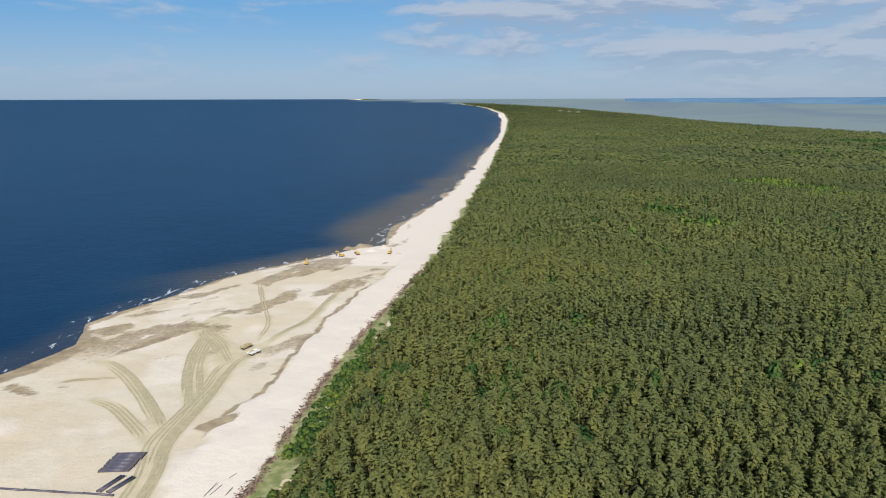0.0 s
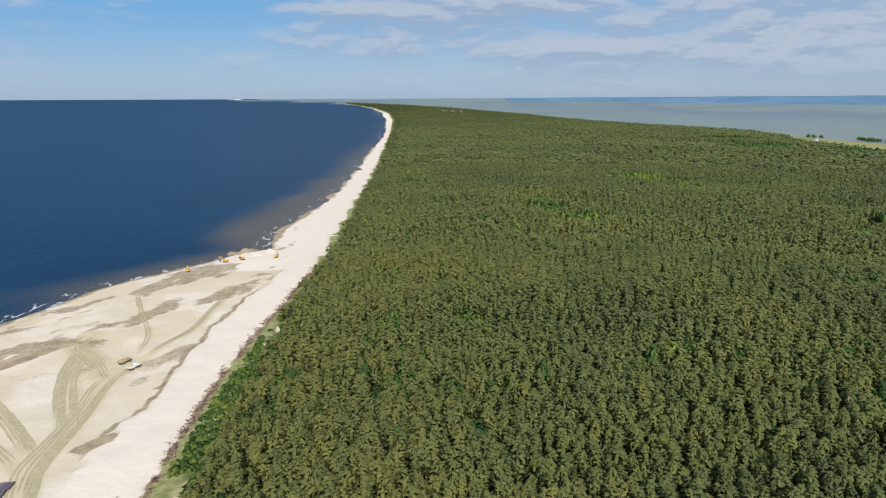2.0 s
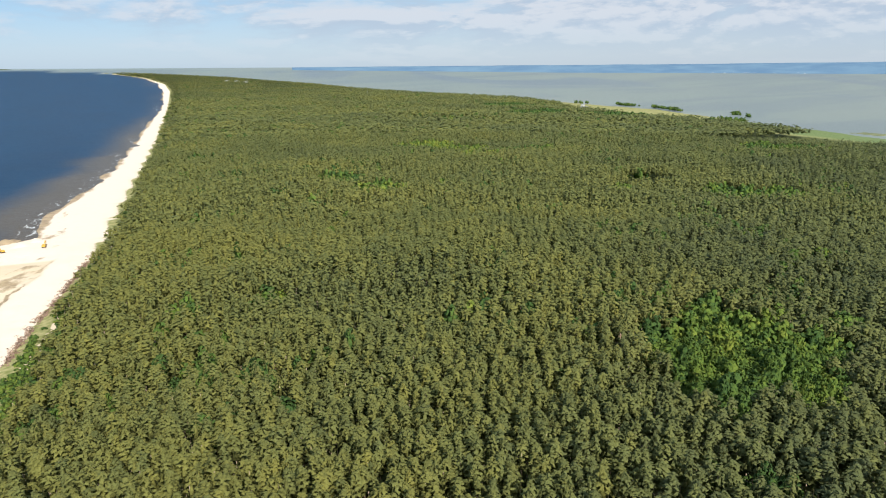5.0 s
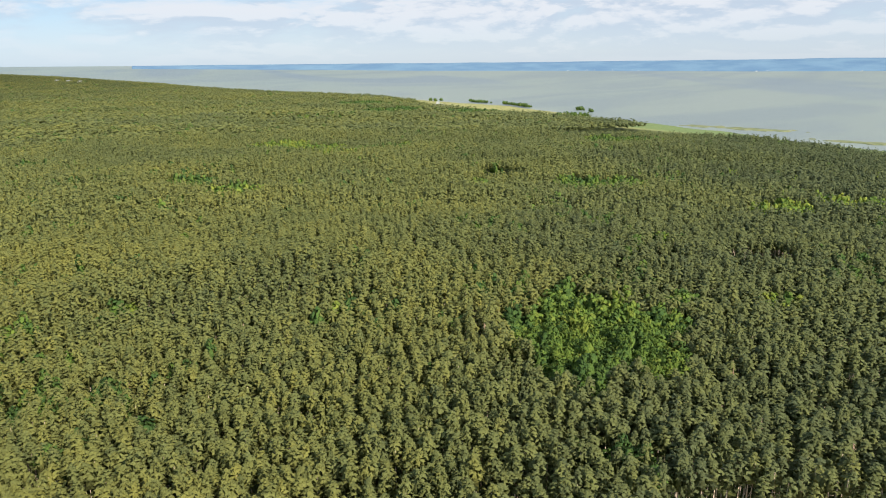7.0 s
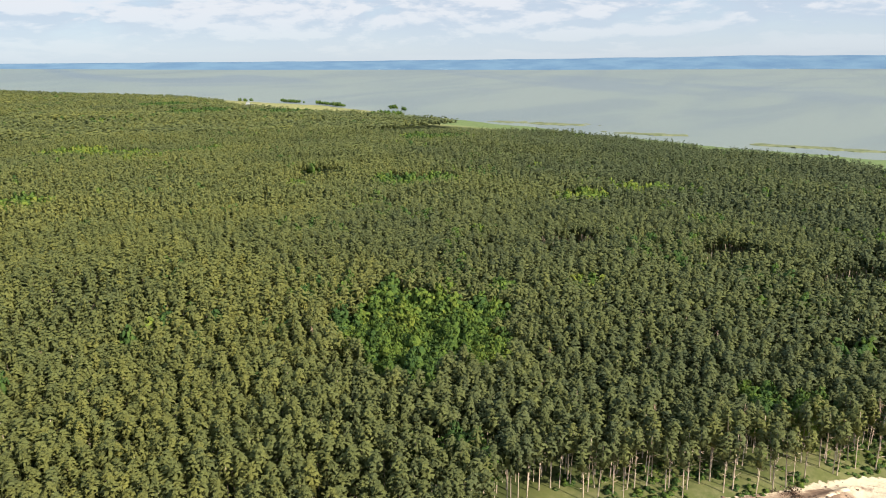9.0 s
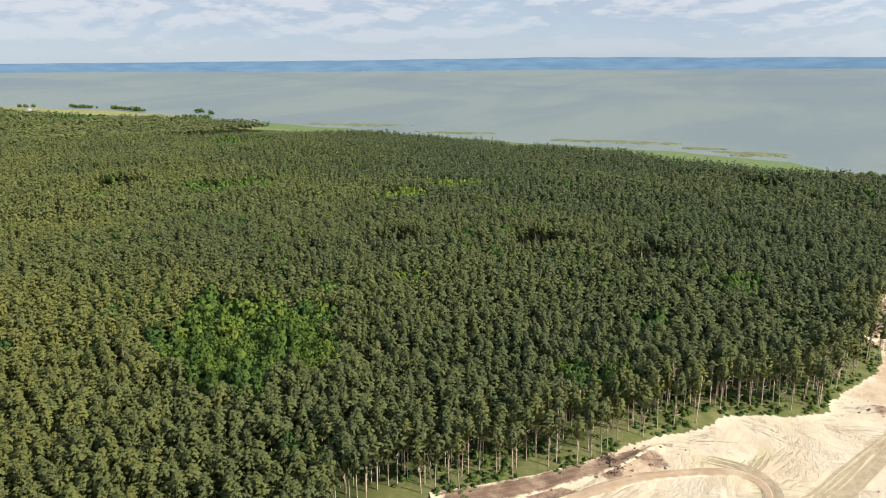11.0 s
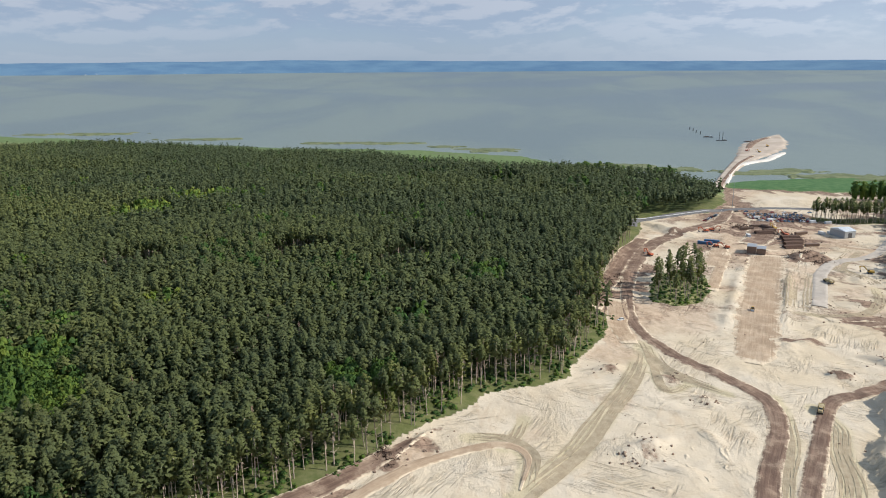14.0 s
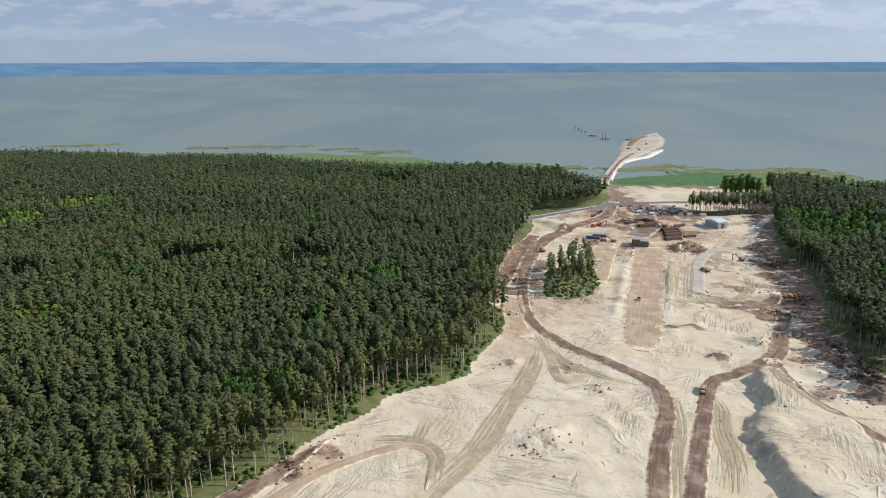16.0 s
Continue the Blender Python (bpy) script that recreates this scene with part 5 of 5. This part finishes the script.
def edge_pine(low=9.3):
    crown = pine_crown(rng, 28, 8, 1.1, rng.uniform(low, low + 2.5), 1.7, 2.9)
    bits = [trunk_shape(rng, 6, 18, 0.19)]
    for _ in range(9):
        a, h = rng.uniform(0, 6.28), rng.uniform(4, 12)
        limb = trunk_shape(rng, 3, rng.uniform(1.2, 2.6), 0.07)[0]
        tilt = np.array(Euler((1.25, 0, a)).to_matrix())
        bits.append((limb @ tilt.T + (0, 0, h), trunk_shape(rng, 3, 2, 0.07)[1]))
    return with_trunk(crown, merged(bits))


def plant(models, spots, name, label, group):
    made = {}
    for k, (x, y, size) in enumerate(spots):
        m = k % len(models)
        at = pose(x, y, ground_at(x, y) - 0.1, rng.normal() * 2.0, rng.normal() * 2.0, rng.uniform(0, 360)) @ Matrix.Diagonal((size * rng.uniform(0.85, 1.1), size * rng.uniform(0.85, 1.1), size, 1))
        tree = thing(name, label, "tree", group)
        tree.matrix_basis = at
        for part_name, me in models[m]:
            ob = new(part_name, me)
            ob.parent = tree


pines = [tree_meshes("pine", *edge_pine(), [M_PINE, M_BARK]) for _ in range(9)]
broad = [tree_meshes("leafy", *with_trunk(leaf_crown(rng, 18, 8, 1.7, 0.5, 2.2), trunk_shape(rng, 6, 9, 0.28)), [M_LEAF, M_BARK]) for _ in range(5)]
p = scatter(rng, 150, 480, -110, 130, 6.4)
o = inside(p[:, 0], p[:, 1], SITE)
p = p[(o < -2) & (o > -20) & (p[:, 1] > -100) & (p[:, 0] - p[:, 1] > 100) & (inside(p[:, 0], p[:, 1], COPSE) < -3) & (rng.uniform(size=len(p)) < 0.85)]
plant(pines, [(x, y, rng.uniform(1.0, 1.32)) for x, y in p], "pine_tree", "tall Scots pine with bare pale trunk at the cut forest edge", "pines along the cut edge")
slim = []
for _ in range(5):
    v, f, w, up = edge_pine(10.0)
    slim.append(tree_meshes("pine", v * np.where(np.isin(np.arange(len(v)), f[w == 0])[:, None], (0.9, 0.9, 1), (1, 1, 1)), f, w, up, [M_PINE, M_BARK]))
p = scatter(rng, 430, 530, -160, -100, 8.0)
p = p[inside(p[:, 0], p[:, 1], COPSE) > 2]
plant(slim + pines[:4], [(x, y, rng.uniform(0.85, 1.3)) for x, y in p], "pine_tree", "Scots pine of a small copse standing on sand", "pines of the copse")
p = scatter(rng, 676, 726, -404, -308, 5.2)
p = p[inside(p[:, 0], p[:, 1], STAND) > 0]
plant(slim + pines[:5], [(x, y, rng.uniform(0.8, 1.15)) for x, y in p], "pine_tree", "dark Scots pine of a stand beside the site yard", "pines of the yard stand")
rows = []
for x0, y0, x1, y1, n, size in ((815, -404, 808, -450, 7, 1.35), (836, -470, 830, -524, 8, 1.15), (812, -518, 806, -552, 6, 1.15), (985, -195, 1000, -140, 7, 1.0)):
    for k in range(n):
        f = (k + rng.uniform(0.2, 0.8)) / n
        rows.append((x0 + (x1 - x0) * f + rng.normal() * 2.5, y0 + (y1 - y0) * f, size * rng.uniform(0.85, 1.12)))
plant(broad, rows, "broadleaved_tree", "tall light green broadleaved tree by the lagoon field", "trees by the lagoon field")


def bare_pine():
    bits = [trunk_shape(rng, 6, 19, 0.24)]
    for _ in range(26):
        a, h = rng.uniform(0, 6.28), rng.uniform(8, 18.5)
        limb, f = trunk_shape(rng, 3, rng.uniform(1.0, 3.2) * (1.25 - h / 22), 0.08)
        bits.append((limb @ np.array(Euler((rng.uniform(0.7, 1.3), 0, a)).to_matrix()).T + (0, 0, h), f))
    return merged(bits)


M_DEAD = soil("grey_dead_wood", (0.33, 0.22, 0.16), (0.46, 0.34, 0.26), 1.0, 0.9, 0.02)
for x, y in ((262, 63), (248, 92), (285, 45), (301, 21), (318, 5), (235, 120), (300, 118), (330, 95), (352, -40), (395, -52), (270, 150), (215, 250), (120, 330), (60, 300)):
    v, f = bare_pine()
    me = mesh_of("dead_pine", v, f, [M_DEAD])
    ob = tagged(new("dead_pine", me), "bare reddish-grey dead pine among living pines", "tree", "dead pines")
    ob.matrix_basis = pose(x, y, ground_at(x, y), rng.normal() * 3, rng.normal() * 3, rng.uniform(0, 360)) @ Matrix.Scale(rng.uniform(1.05, 1.2), 4)


# ---- dune scrub, brushwood and clods ----
def make_scrub():
    kinds = []
    for _ in range(6):
        parts = []
        for _ in range(16):
            d = rng.normal(size=3)
            d[2] = abs(d[2])
            d /= np.linalg.norm(d)
            parts.append(tuft(rng, d * (1.1, 1.1, 0.9), d, 0.8, 0.7))
        kinds.append(with_trunk(merged(parts), None))
    p = scatter(rng, -100, 40, 230, 600, 2.9)
    d = p[:, 0] - along(p[:, 1], DUNE)
    n = rough_field(p[:, 0], p[:, 1] * 0.5, 13, 3, 201)
    p = p[(d > 6) & (d < 27) & (n > 0.47 - 0.013 * (d - 8))]
    spots = np.column_stack([p, rng.uniform(0.4, 1.9, len(p)), rng.uniform(0.7, 1.7, len(p)), np.clip(0.42 + rng.normal(size=len(p)) * 0.25, 0, 1)])
    planted("dune_scrub", [M_LEAF, M_BARK], kinds, spots, rng, "green willow and rose scrub on the dune", "scrub")
    # fresh undergrowth under the cut edge
    p = scatter(rng, 180, 480, -100, 120, 3.2)
    o = inside(p[:, 0], p[:, 1], SITE)
    p = p[(o < -1.0) & (o > -26) & (rough_field(p[:, 0], p[:, 1], 9, 3, 211) > 0.47)]
    q = scatter(rng, 430, 530, -160, -100, 3.6)
    p = np.concatenate([p, q[inside(q[:, 0], q[:, 1], COPSE) > 0]])
    spots = np.column_stack([p, rng.uniform(0.2, 1.15, len(p)) ** 1.6, rng.uniform(0.5, 1.25, len(p)), np.clip(0.2 + rng.normal(size=len(p)) * 0.25, 0, 1)])
    planted("undergrowth", [M_LEAF, M_BARK], kinds, spots, rng, "fresh green undergrowth at the cut forest edge", "undergrowth")
    # brushwood laid along the foot of the dune
    kinds = []
    for _ in range(5):
        parts = [tuft(rng, rng.normal(size=3) * (0.6, 0.6, 0.12), rng.normal(size=3) * (1, 1, 0.3) + (0, 0, 0.15), 0.7, 0.24) for _ in range(9)]
        kinds.append(with_trunk(merged(parts), None))
    ys = rng.uniform(240, 640, 2600)
    xs = along(ys, DUNE) + rng.normal(size=len(ys)) * 1.4 + (rough_field(ys * 0, ys, 20, 3, 225) - 0.5) * 3
    keep = rough_field(xs, ys, 6, 2, 221) > 0.36
    spots = np.column_stack([xs[keep], ys[keep], rng.uniform(0.6, 1.4, keep.sum()), rng.uniform(0.8, 1.5, keep.sum()), rng.uniform(0, 1, keep.sum())])
    planted("brushwood_bank", [M_TWIG], kinds, spots, rng, "reddish-brown brushwood laid along the dune foot", "brushwood")


def make_clods():
    """Clods, roots and stumps strewn over the spoil."""
    kinds = [with_trunk(spire(rng, 5, [(-0.3, 0.8), (0.3, 0.7), (0.75, 0)]), None) for _ in range(5)]
    rows = []
    for cx, cy, r, k in DARK:
        n = int(8 + r * 3.2)
        q = rng.normal(size=(n, 2)) * r * 0.75 + (cx, cy)
        rows.append(q)
    q = scatter(rng, 200, 560, -300, 40, 9.0)
    rows.append(q[(rng.uniform(size=len(q)) < 0.08)])
    ys = rng.uniform(-330, -200, 900)
    q = np.column_stack([rng.uniform(270, 560, 900), ys])
    o = inside(q[:, 0], q[:, 1], SITE)
    rows.append(q[(o > -6) & (o < 16)])
    p = np.concatenate(rows)
    p = p[(inside(p[:, 0], p[:, 1], SITE) > -4)]
    size = rng.uniform(0.2, 0.85, len(p)) ** 1.6
    spots = np.column_stack([p, size, size * rng.uniform(0.8, 1.8, len(p)), rng.uniform(0, 1, len(p))])
    planted("earth_clods", [M_HAUL], kinds, spots, rng, "dark clods, roots and stumps strewn over sand", "clods")


# ---- tyre marks ----
def on_ground(x, y):
    """Height of the ground sheet itself, between its grid points."""
    xs, ys, z = GRID
    i, j = np.clip(np.searchsorted(xs, x) - 1, 0, len(xs) - 2), np.clip(np.searchsorted(ys, y) - 1, 0, len(ys) - 2)
    u, v = (x - xs[i]) / (xs[i + 1] - xs[i]), (y - ys[j]) / (ys[j + 1] - ys[j])
    return (z[j, i] * (1 - u) + z[j, i + 1] * u) * (1 - v) + (z[j + 1, i] * (1 - u) + z[j + 1, i + 1] * u) * v


def tyre_marks(points, count, spread, mat, label="tyre tracks pressed into the sand", wide=1.0, wander=0.7):
    base = eased(points, 1.4)
    way = np.gradient(base, axis=0)
    way /= np.linalg.norm(way, axis=1)[:, None] + 1e-9
    left = np.stack([-way[:, 1], way[:, 0]], 1)
    verts, faces, n = [], [], 0
    for k in range(count):
        off = rng.uniform(-spread, spread)
        a, b = int(len(base) * rng.uniform(0, 0.3)), int(len(base) * rng.uniform(0.7, 1.0))
        t = np.arange(a, b)
        drift = (rough_field(t * 0.47, np.full(len(t), k * 31.0), 14, 2, 231) - 0.5) * 3 * wander
        for side in (-1.0, 1.0):
            c = base[a:b] + left[a:b] * (off + drift + side)[:, None]
            w = np.minimum(1, np.minimum(t - a, b - 1 - t) / 8)[:, None] * wide * (0.5 + rough_field(c[:, 0], c[:, 1], 5, 2, 241))[:, None] * 0.5
            for q, dz in ((c - left[a:b] * w, 0.0), (c, -0.03), (c + left[a:b] * w, 0.0)):
                verts.append(np.column_stack([q, on_ground(q[:, 0], q[:, 1]) + 0.13 + dz]))
            f = grid_faces(3, len(t))[:, ::-1]
            faces.append(f + n)
            n += 3 * len(t)
    me = mesh_of("tyre_tracks", np.concatenate(verts), np.concatenate(faces), [mat], 4)
    tagged(new("tyre_tracks", me), label, "tyre tracks", kind="stuff")


def make_ridges():
    """Small ridges and cut lips left in the sand by machines."""
    verts, lifts, faces, n, m = [], [], [], 0, 9
    t = np.linspace(-0.5, 0.5, m)
    fade = np.sqrt(np.clip(1 - (2 * t) ** 2, 0, 1))
    for _ in range(26):
        cx, cy, a = rng.uniform(205, 560), rng.uniform(-285, 40), rng.uniform(0, 3.14)
        for _ in range(int(rng.integers(5, 13))):
            x0, y0, b = cx + rng.normal() * 7, cy + rng.normal() * 7, a + rng.normal() * 0.25
            length, wide, top = rng.uniform(3, 13), rng.uniform(0.6, 1.5), rng.uniform(0.12, 0.4)
            bend = rng.normal() * 0.12 * length
            c = np.column_stack([x0 + np.cos(b) * t * length - np.sin(b) * bend * t * t * 4, y0 + np.sin(b) * t * length + np.cos(b) * bend * t * t * 4])
            if inside(np.array([x0]), np.array([y0]), SITE)[0] < 12 or min(to_line(c[:, 0], c[:, 1], way).min() for way in WAYS) < 9:
                continue
            side = np.array([-math.sin(b), math.cos(b)])
            for k, h in ((-1, -0.15), (-0.35, 0.7), (0.15, 1.0), (1, -0.15)):
                verts.append(c + side * (k * wide * (0.4 + 0.6 * fade) * rng.uniform(0.8, 1.2, m))[:, None])
                lifts.append(np.where(h > 0, h * top * fade * rng.uniform(0.6, 1.2, m), h))
            faces.append(grid_faces(4, m)[:, ::-1] + n)
            n += 4 * m
    q = np.concatenate(verts)
    v = np.column_stack([q, land(q[:, 0], q[:, 1]) + np.concatenate(lifts)])
    me = mesh_of("sand_ridges", v, np.concatenate(faces), [M_GROUND], 4, None, {"sand": np.ones(len(v)), "worked": np.ones(len(v))})
    tagged(new("sand_ridges", me), "small ridges of pale sand left by machines", "sand ridges", kind="stuff")


def make_brush_heaps():
    kinds = []
    for _ in range(5):
        parts = [tuft(rng, rng.normal(size=3) * (0.9, 0.9, 0.3), rng.normal(size=3) * (1, 1, 0.5) + (0, 0, 0.2), 1.8, 0.2) for _ in range(12)]
        kinds.append(with_trunk(merged(parts), None))
    rows = []
    for cx, cy, r in ((318, -238, 12), (300, -231, 10), (340, -243, 9), (425, -268, 12), (505, -296, 14), (456, -72, 9), (490, -84, 12), (560, -244, 9), (548, -256, 9), (396, -243, 8), (250, 42, 8), (640, -262, 10), (668, -236, 12)):
        rows.append(rng.normal(size=(int(r * 3), 2)) * r * 0.5 + (cx, cy))
    p = np.concatenate(rows)
    spots = np.column_stack([p, rng.uniform(0.5, 1.3, len(p)), rng.uniform(0.6, 1.2, len(p)), rng.uniform(0, 1, len(p))])
    planted("brush_heap", [M_STUMP], kinds, spots, rng, "dark heap of roots, stumps and branches", "brush heaps")


M_STUMP = soil("roots_and_stumps", (0.085, 0.058, 0.045), (0.19, 0.13, 0.10), 0.6, 0.95, 0.1)
make_scrub()
make_clods()
make_ridges()
make_brush_heaps()
strip("road", [(198, 92), (216, 70), (231, 55), (250, 39), (266, 27)], [10, 10, 10, 9, 4], M_HAUL, "brown cut bank below the forest edge", "bank", 0.25)
strip("road", [(372, -78), (400, -76), (420, -80), (450, -84)], [10, 14, 16, 14], M_BED, "tan trampled ground beside the haul road", "ground", 0.18)
strip("road", [(428, -66), (460, -74), (505, -90), (560, -108), (620, -135)], [10, 14, 16, 16, 12], M_HAUL, "brown churned ground along the forest edge", "ground", 0.2)
strip("road", [(530, -165), (560, -180), (600, -196)], [16, 16, 14], M_BED, "brown levelled ground beside the canal bed", "ground", 0.2)
strip("road", [(470, -150), (520, -170), (570, -190)], [9, 10, 10], M_BED, "brown levelled berm beside the canal bed", "ground", 0.2)
strip("road", [(382, -156), (380, -166), (378, -176), (373, -188)], [4, 6, 6, 4], M_HAUL, "dark strip of earth on the sand", "ground", 0.25)
strip("road", [(415, -205), (410, -225), (420, -250), (440, -262)], [7, 8, 8, 7], M_HAUL, "brown churned crossing track", "road", 0.25)
strip("road", [(600, -220), (640, -245), (700, -265)], [22, 30, 26], M_HAUL, "brown trampled ground of the site yard", "ground", 0.18)
strip("road", [(585, -225), (600, -255), (598, -290), (575, -320)], [16, 14, 10, 8], M_BED, "tan trampled site yard", "ground", 0.15)
for half, line in TRODDEN:
    WAYS.append(line)
    tyre_marks(line, 2 + int(half * (0.6 if line[0][0] < 0 else 1.0)), half * 0.75, M_RUT if line[0][0] < 0 else M_RUT_BROWN)
for line, count, half in (([(250, -198), (270, -190), (300, -188), (328, -196)], 5, 3.0), ([(215, -185), (240, -198), (262, -197)], 5, 6.0), ([(430, -190), (470, -206), (515, -226)], 8, 9.0),
                          ([(470, -262), (500, -270), (530, -262), (560, -282), (600, -310)], 6, 6.0)):
    tyre_marks(line, count, half, M_RUT if line[0][0] < 0 else M_RUT_BROWN)
strip("road", [(440, -208), (480, -226), (514, -241), (547, -266), (572, -308), (645, -362), (682, -394)], [10, 10, 9, 8, 7, 7], M_GREYSAND, "grey gravel site road", "road", 0.3, 0.05, 0.1)


# ---- meadow, hamlet and hedges by the lagoon, far village ----
def make_house(x, y, turn, size):
    h = thing("house", "small white house with a grey roof on the meadow", "house", "houses by the lagoon")
    part("wall", box(blank(), -6 * size, 6 * size, -4 * size, 4 * size, 0, 4, 0.05), M_WHITE, h)
    part("roof", profile(blank(), [(-6.5 * size, 4), (6.5 * size, 4), (6.5 * size, 4.3), (0, 7.5), (-6.5 * size, 4.3)], -4.5 * size, 4.5 * size, 0.05), M_STEEL, h)
    for k in (-1, 1):
        part("window", box(blank(), -6.05 * size, -5.98 * size, k * 2 * size - 0.7, k * 2 * size + 0.7, 1.2, 2.8, 0), M_GLASS, h)
    stand(h, x, y, turn)


hut = thing("hut", "small white-roofed wooden hut in a forest clearing", "hut")
part("wall", box(blank(), -2.4, 2.4, -1.8, 1.8, 0, 2.6, 0.04), M_BROWN, hut)
part("roof", profile(blank(), [(-2.9, 2.5), (2.9, 2.5), (2.9, 2.7), (0, 3.9), (-2.9, 2.7)], -2.2, 2.2, 0.02), M_WHITE, hut, "white sheet roof")
part("door", box(blank(), -2.46, -2.40, -0.5, 0.5, 0, 2.0, 0.01), M_DARK, hut)
stand(hut, 489, 57, 30)
for x, y, turn, size in ((1426, 1916, 20, 2.4), (1475, 1990, 60, 1.2), (1410, 2040, 10, 1.2), (1060, 2990, 40, 1.6), (1030, 3080, 70, 1.6), (990, 3150, 20, 1.6), (700, 3760, 30, 2.0), (660, 3800, 50, 2.0), (620, 3850, 20, 2.0)):
    make_house(x, y, turn, size)


def make_hedges():
    kinds = [with_trunk(leaf_crown(rng, 7, 5, 2.4, 0.7), None) for _ in range(4)]
    rows = []
    for x0, y0, x1, y1, n in ((1600, 1985, 1640, 1900, 22), (1632, 1830, 1620, 1740, 24), (1618, 1735, 1606, 1670, 16), (1676, 1545, 1664, 1500, 14), (1636, 1456, 1632, 1440, 5), (1440, 1385, 1484, 1330, 34), (1500, 2090, 1540, 2060, 8), (1380, 2180, 1420, 2120, 24),
                              (1000, -180, 1010, -110, 26), (985, -250, 1000, -200, 14)):
        f = rng.uniform(0, 1, n)
        rows.append(np.column_stack([x0 + (x1 - x0) * f + rng.normal(size=n) * 6, y0 + (y1 - y0) * f + rng.normal(size=n) * 6]))
    p = np.concatenate(rows)
    spots = np.column_stack([p, rng.uniform(0.5, 0.9, len(p)), rng.uniform(0.8, 1.3, len(p)), np.clip(0.30 + rng.normal(size=len(p)) * 0.15, 0, 1)])
    planted("hedgerow", [M_LEAF, M_BARK], kinds, spots, rng, "dark green hedgerow trees on the lagoon meadow", "hedgerow")


make_hedges()
far = blank()
for k in range(34):
    a = radians(rng.choice([38, 47, 50, 57, 61, 66, 71, 76]) + rng.normal() * 1.2)
    r = float(np.interp(math.degrees(a), [14, 35, 60, 95, 150], [4620, 4330, 4180, 4230, 4330])) + rng.uniform(30, 110)
    x, y = r * math.sin(a), r * math.cos(a)
    z = float(rise(x, y)) - 1
    w = rng.uniform(1.2, 3.2)
    box(far, x - w, x + w, y - w, y + w, z - 4, z + rng.uniform(1.5, 3), 0)
tagged(part("far_village", far, M_WHITE), "tiny white houses on the far lagoon shore", "village", kind="stuff")

strip("road", [(1300, -455), (1400, -500), (1490, -560)], [14, 20, 14], M_HAUL, "brown trampled edge of the causeway head", "ground", 0.0, 0.0, 0.2, 6.0, 7, 1.3)
